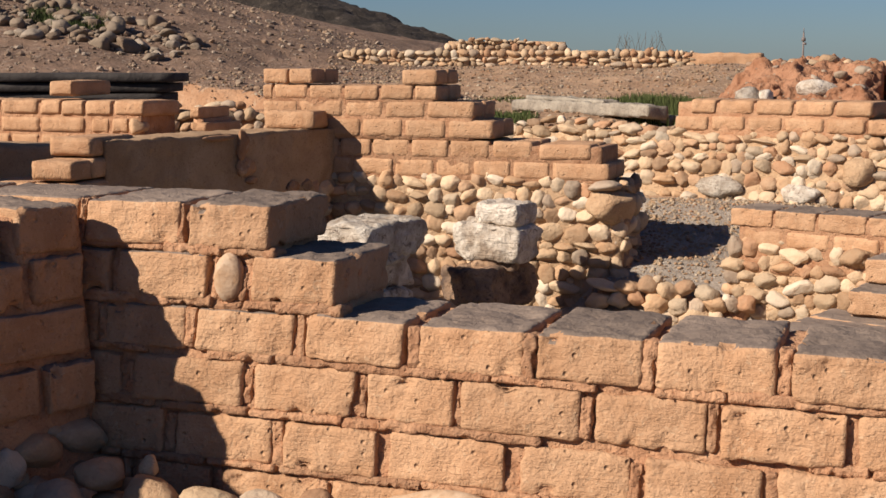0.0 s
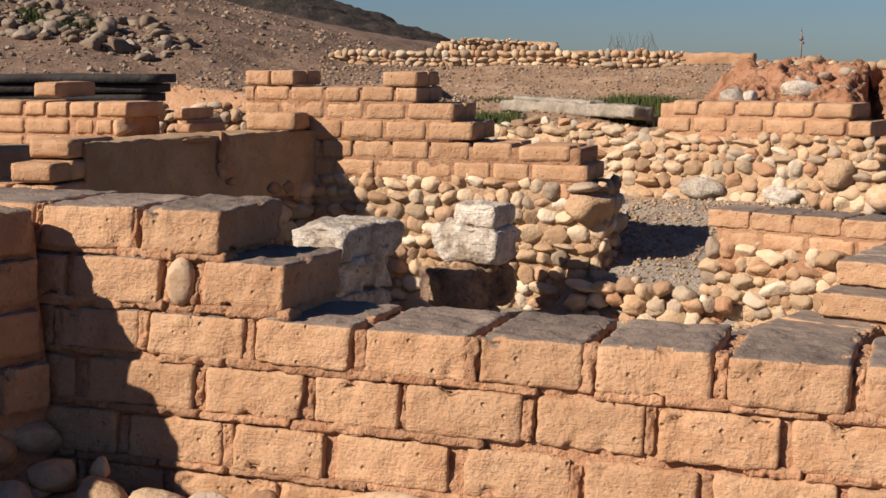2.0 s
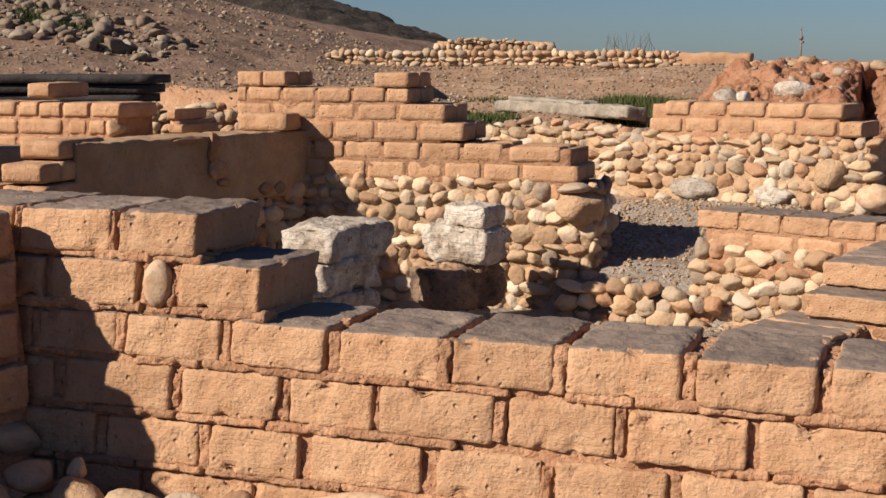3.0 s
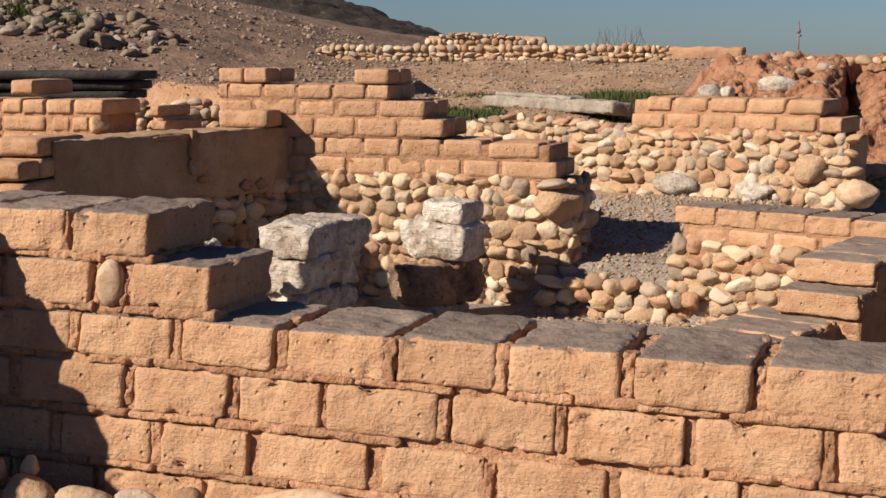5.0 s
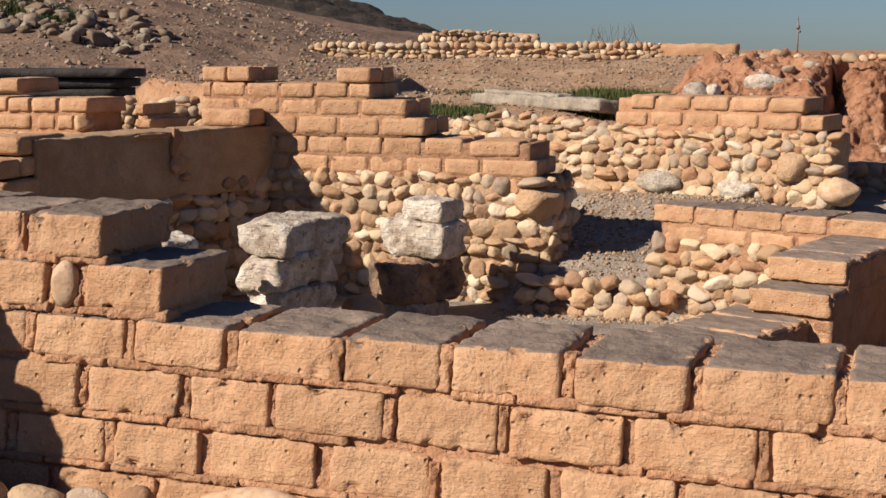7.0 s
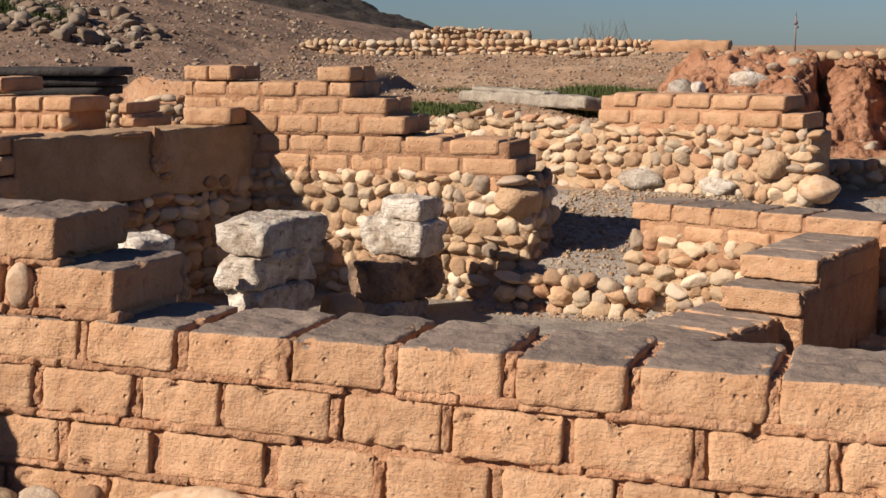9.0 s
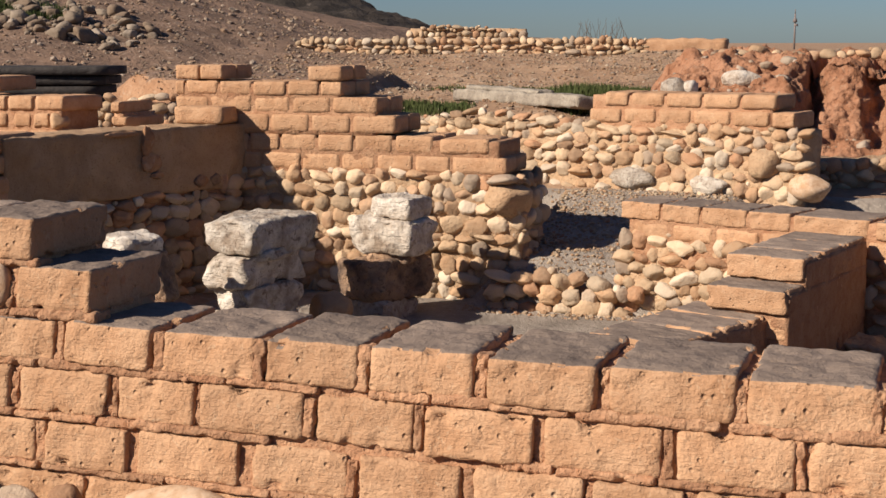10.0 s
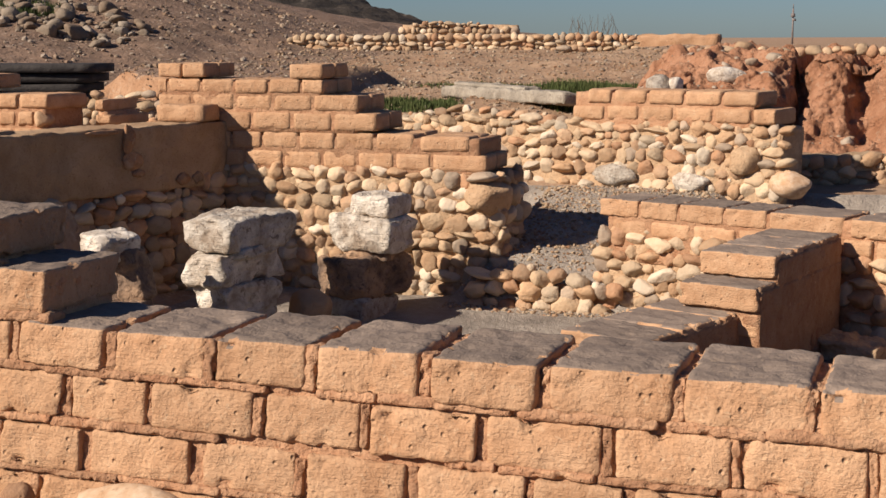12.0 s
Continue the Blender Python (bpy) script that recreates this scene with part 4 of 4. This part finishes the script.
def shade_toned_slope():
    """The mound's far flank, scree falling to the right behind the stone wall, shade in its colour."""
    nx, ny = 120, 40
    verts, faces = [], []
    for j in range(ny + 1):
        for i in range(nx + 1):
            x, y = -28 + 17.5 * i / nx, 33 + 12 * j / ny
            top = 2.25 + 0.335 * (-13.6 - x) if x < -13.6 else 2.25 - 0.25 * (x + 13.6)
            z = 0.8 + (top - 0.8) * step01(33.2, 41, y) + 0.16 * noise.noise(Vector((x, y, 0)) * 1.3) + 0.12 * noise.noise(Vector((x, y, 0)) * 4)
            verts.append((x, y, z))
    for j in range(ny):
        for i in range(nx):
            a = j * (nx + 1) + i
            faces.append((a, a + 1, a + nx + 2, a + nx + 1))
    me = bpy.data.meshes.new("scree_slope")
    me.from_pydata(verts, [], faces)
    me.materials.append(SCREE_SHADE_TONE)
    me.polygons.foreach_set("use_smooth", [True] * len(me.polygons))
    tagged(new("scree_slope", me), "scree flank of the mound falling away, shade put into its colour", "slope", kind="structure")


def timbers():
    rnd = random.Random(121)
    root = empty("timber_stack", Matrix.Translation((-10, 14.6, 1.0)), "stack of long dark weathered boards", "boards")
    for i, z in enumerate((1.06, 1.20, 1.34, 1.48, 1.62)):
        bm = rough_box(3.6 + 0.1 * i, 1.2, 0.125, 0.2, 0.01, 0.006, 2, 122 + i)
        m = Matrix.Translation((-10.85 + 0.05 * i, 14.85 - 0.02 * i, z)) @ Euler((0, 0.0, 0.33 + rnd.uniform(-0.02, 0.02))).to_matrix().to_4x4()
        part("board", mesh_from(bm, "board", DARKWOOD), root, root.matrix_basis.inverted() @ m)
    # dark filler box, no real board: gives the stack its shaded recess
    bm = rough_box(3.3, 0.9, 0.5, 0.2, 0.01, 0.006, 2, 129)
    m = Matrix.Translation((-10.95, 15.0, 1.33)) @ Euler((0, 0.0, 0.33)).to_matrix().to_4x4()
    part("board", mesh_from(bm, "board", DARKWOOD), root, root.matrix_basis.inverted() @ m)
    root = empty("fallen_timber", Matrix.Translation((-3.9, 19, 0.9)), "long weathered grey timber lying on the ground", "timber")
    a, b = Vector((-5.1, 20.3, 1.12)), Vector((-2.35, 17.9, 1.10))
    d = b - a
    way = math.atan2(d.y, d.x)
    # split boards lying over one another, their ends not in line
    for i, (name, k, along, out, up, wide, thick, turn) in enumerate((("log", 1.0, 0.0, 0.0, 0.02, 0.40, 0.20, 0.0), ("plank", 0.55, -0.45, -0.06, 0.14, 0.34, 0.07, 0.05), ("plank", 0.92, 0.12, -0.30, -0.10, 0.36, 0.10, 0.04), ("plank", 0.7, 0.5, -0.62, -0.19, 0.34, 0.09, -0.03), ("plank", 0.5, -0.7, -0.60, -0.18, 0.30, 0.08, 0.09))):
        bm = rough_box(d.length * k, wide, thick, 0.05, 0.025, 0.028, 5, 131 + i)
        u = d.normalized()
        m = Matrix.Translation((a + b) / 2 + u * along + Vector((-u.y, u.x, 0)) * -out + Vector((0, 0, up))) @ Euler((0.06 * (i % 3 - 1), 0.02 * (i % 2), way + turn)).to_matrix().to_4x4()
        part(name, mesh_from(bm, name, SLATE), root, root.matrix_basis.inverted() @ m)


def mast():
    root = empty("mast", Matrix.Translation((-11.0, 150, 3.0)), "thin distant lattice mast against the sky", "mast")
    def bar(name, r, z0, z1, x=0.0):
        bm = bmesh.new()
        bmesh.ops.create_cone(bm, cap_ends=True, segments=8, radius1=r, radius2=r * 0.8, depth=z1 - z0)
        part(name, mesh_from(bm, name, METAL), root, Matrix.Translation((x, 0, (z0 + z1) / 2)))
    bar("pole", 0.11, -2.0, 2.0)
    bar("antenna", 0.24, 1.1, 1.5)
    bar("antenna", 0.2, 0.7, 0.95, 0.14)
    bar("tip", 0.05, 2.0, 2.5)


def twigs():
    rnd = random.Random(141)
    root = empty("bare_bush", Matrix.Translation((-5.6, 33, 1.9)), "bare leafless shrub behind the wall", "shrub")
    for k in range(26):
        p = Vector((rnd.uniform(-0.7, 0.7), rnd.uniform(-0.2, 0.2), 0))
        cu = bmesh.new()
        way = Vector((rnd.uniform(-0.3, 0.3), rnd.uniform(-0.2, 0.2), 1))
        last = None
        r = 0.012
        for i in range(6):
            ring = [cu.verts.new(p + Vector((math.cos(a) * r, math.sin(a) * r, 0))) for a in (0, 2.1, 4.2)]
            if last:
                for q in range(3):
                    cu.faces.new([last[q], last[(q + 1) % 3], ring[(q + 1) % 3], ring[q]])
            last = ring
            p = p + way * rnd.uniform(0.10, 0.17)
            way = (way + Vector((rnd.uniform(-0.35, 0.35), rnd.uniform(-0.2, 0.2), 0))).normalized()
            r *= 0.8
        part("twig", mesh_from(cu, "twig", TWIG), root)


def grass(name, label, count, area, seed, hmin, hmax):
    rnd = random.Random(seed)
    vs, fs = [], []
    while len(fs) < count:
        p = area(rnd)
        if p is None:
            continue
        x, y = p
        z = ground_height(x, y) - 0.02
        a, h, wd = rnd.uniform(0, 6.28), rnd.uniform(hmin, hmax), rnd.uniform(0.008, 0.02)
        lx, ly = math.cos(a) * h * 0.35 * rnd.random(), math.sin(a) * h * 0.35 * rnd.random()
        n = len(vs)
        vs += [(x - math.sin(a) * wd, y + math.cos(a) * wd, z), (x + math.sin(a) * wd, y - math.cos(a) * wd, z), (x + lx, y + ly, z + h)]
        fs.append((n, n + 1, n + 2))
    me = bpy.data.meshes.new(name)
    me.from_pydata(vs, [], fs)
    me.materials.append(GRASS)
    tagged(new(name, me), label, "grass", kind="stuff")


def orange_bank():
    bm = rough_box(2.6, 1.2, 0.9, 0.12, 0.08, 0.06, 2, 151)
    me = mesh_from(bm, "clay_wall", BRICK)
    o = new("clay_wall", me)
    o.matrix_basis = Matrix.Translation((-4.4, 38.5, 1.65)) @ Matrix.Rotation(0.1, 4, "Z")
    tagged(o, "low orange clay wall in the distance", "wall")


front_wall()
shade_wall()
middle_wall()
plaster_wall()
left_walls()
right_wall()
step_wall()
far_right_wall()
pillars()
pit_stones()
far_wall()
red_mound()
shade_toned_slope()
timbers()
mast()
twigs()
orange_bank()


def blob(cx, cy, rx, ry):
    def pick(rnd):
        x, y = rnd.uniform(-1, 1), rnd.uniform(-1, 1)
        if x * x + y * y > 1 - 0.4 * rnd.random():
            return None
        return cx + x * rx, cy + y * ry
    return pick


def rect(x0, x1, y0, y1):
    return lambda rnd: (rnd.uniform(x0, x1), rnd.uniform(y0, y1))


grass("grass", "patch of fresh green grass by the timber", 9000, blob(-2.2, 19.6, 1.3, 1.6), 161, 0.08, 0.22)
grass("grass", "thin green grass beyond the timber", 2200, blob(-4.0, 21.3, 2.4, 0.9), 162, 0.04, 0.12)
grass("grass", "thin green grass beside the brick wall", 2500, blob(-5.2, 18.6, 0.9, 0.7), 163, 0.05, 0.14)
grass("grass", "tuft of green grass among boulders", 2500, blob(-16.5, 24.2, 1.2, 0.8), 164, 0.08, 0.2)
scatter("pebbles", "loose pale pebbles and stone chips on the slope", "pebbles", 6000, rect(-20, 1, 15, 34), (0.012, 0.06), CHIP, 1)
scatter("rubble", "heap of pale boulders on the mound", "rubble", 240, blob(-16.2, 23.9, 3.2, 1.7), (0.05, 0.29), BOULDER, 2, sub=3)
scatter("gravel", "coarse grey gravel on the sunken floor", "gravel", 5000, rect(-1.9, 0.4, 10.6, 14.2), (0.008, 0.035), COBBLE, 3)
scatter("loose_stones", "rounded field stones lying along the wall's foot", "stones", 60, rect(-1.8, 1.6, 2.2, 2.46), (0.04, 0.10), COBBLE, 4, sub=2)
scatter("pebbles", "pale stone chips strewn over the mound", "pebbles", 3800, rect(-24, -8, 14.5, 34), (0.015, 0.10), CHIP, 5)
scatter("stones", "stones sticking out of the red bank", "stones", 380, lambda rnd: (rnd.uniform(-1.6, 0.55), rnd.uniform(16.4, 19.4)) if rnd.random() < 0.6 else (rnd.uniform(0.5, 4.5), rnd.uniform(16.3, 17.7)), (0.02, 0.10), CHIP, 6, sub=2, sink=0.45, height=bank_surface)
scatter("pebbles", "small pale pebbles on the open ground", "pebbles", 6500, rect(-11, 0, 16, 29), (0.012, 0.05), COBBLE, 7)
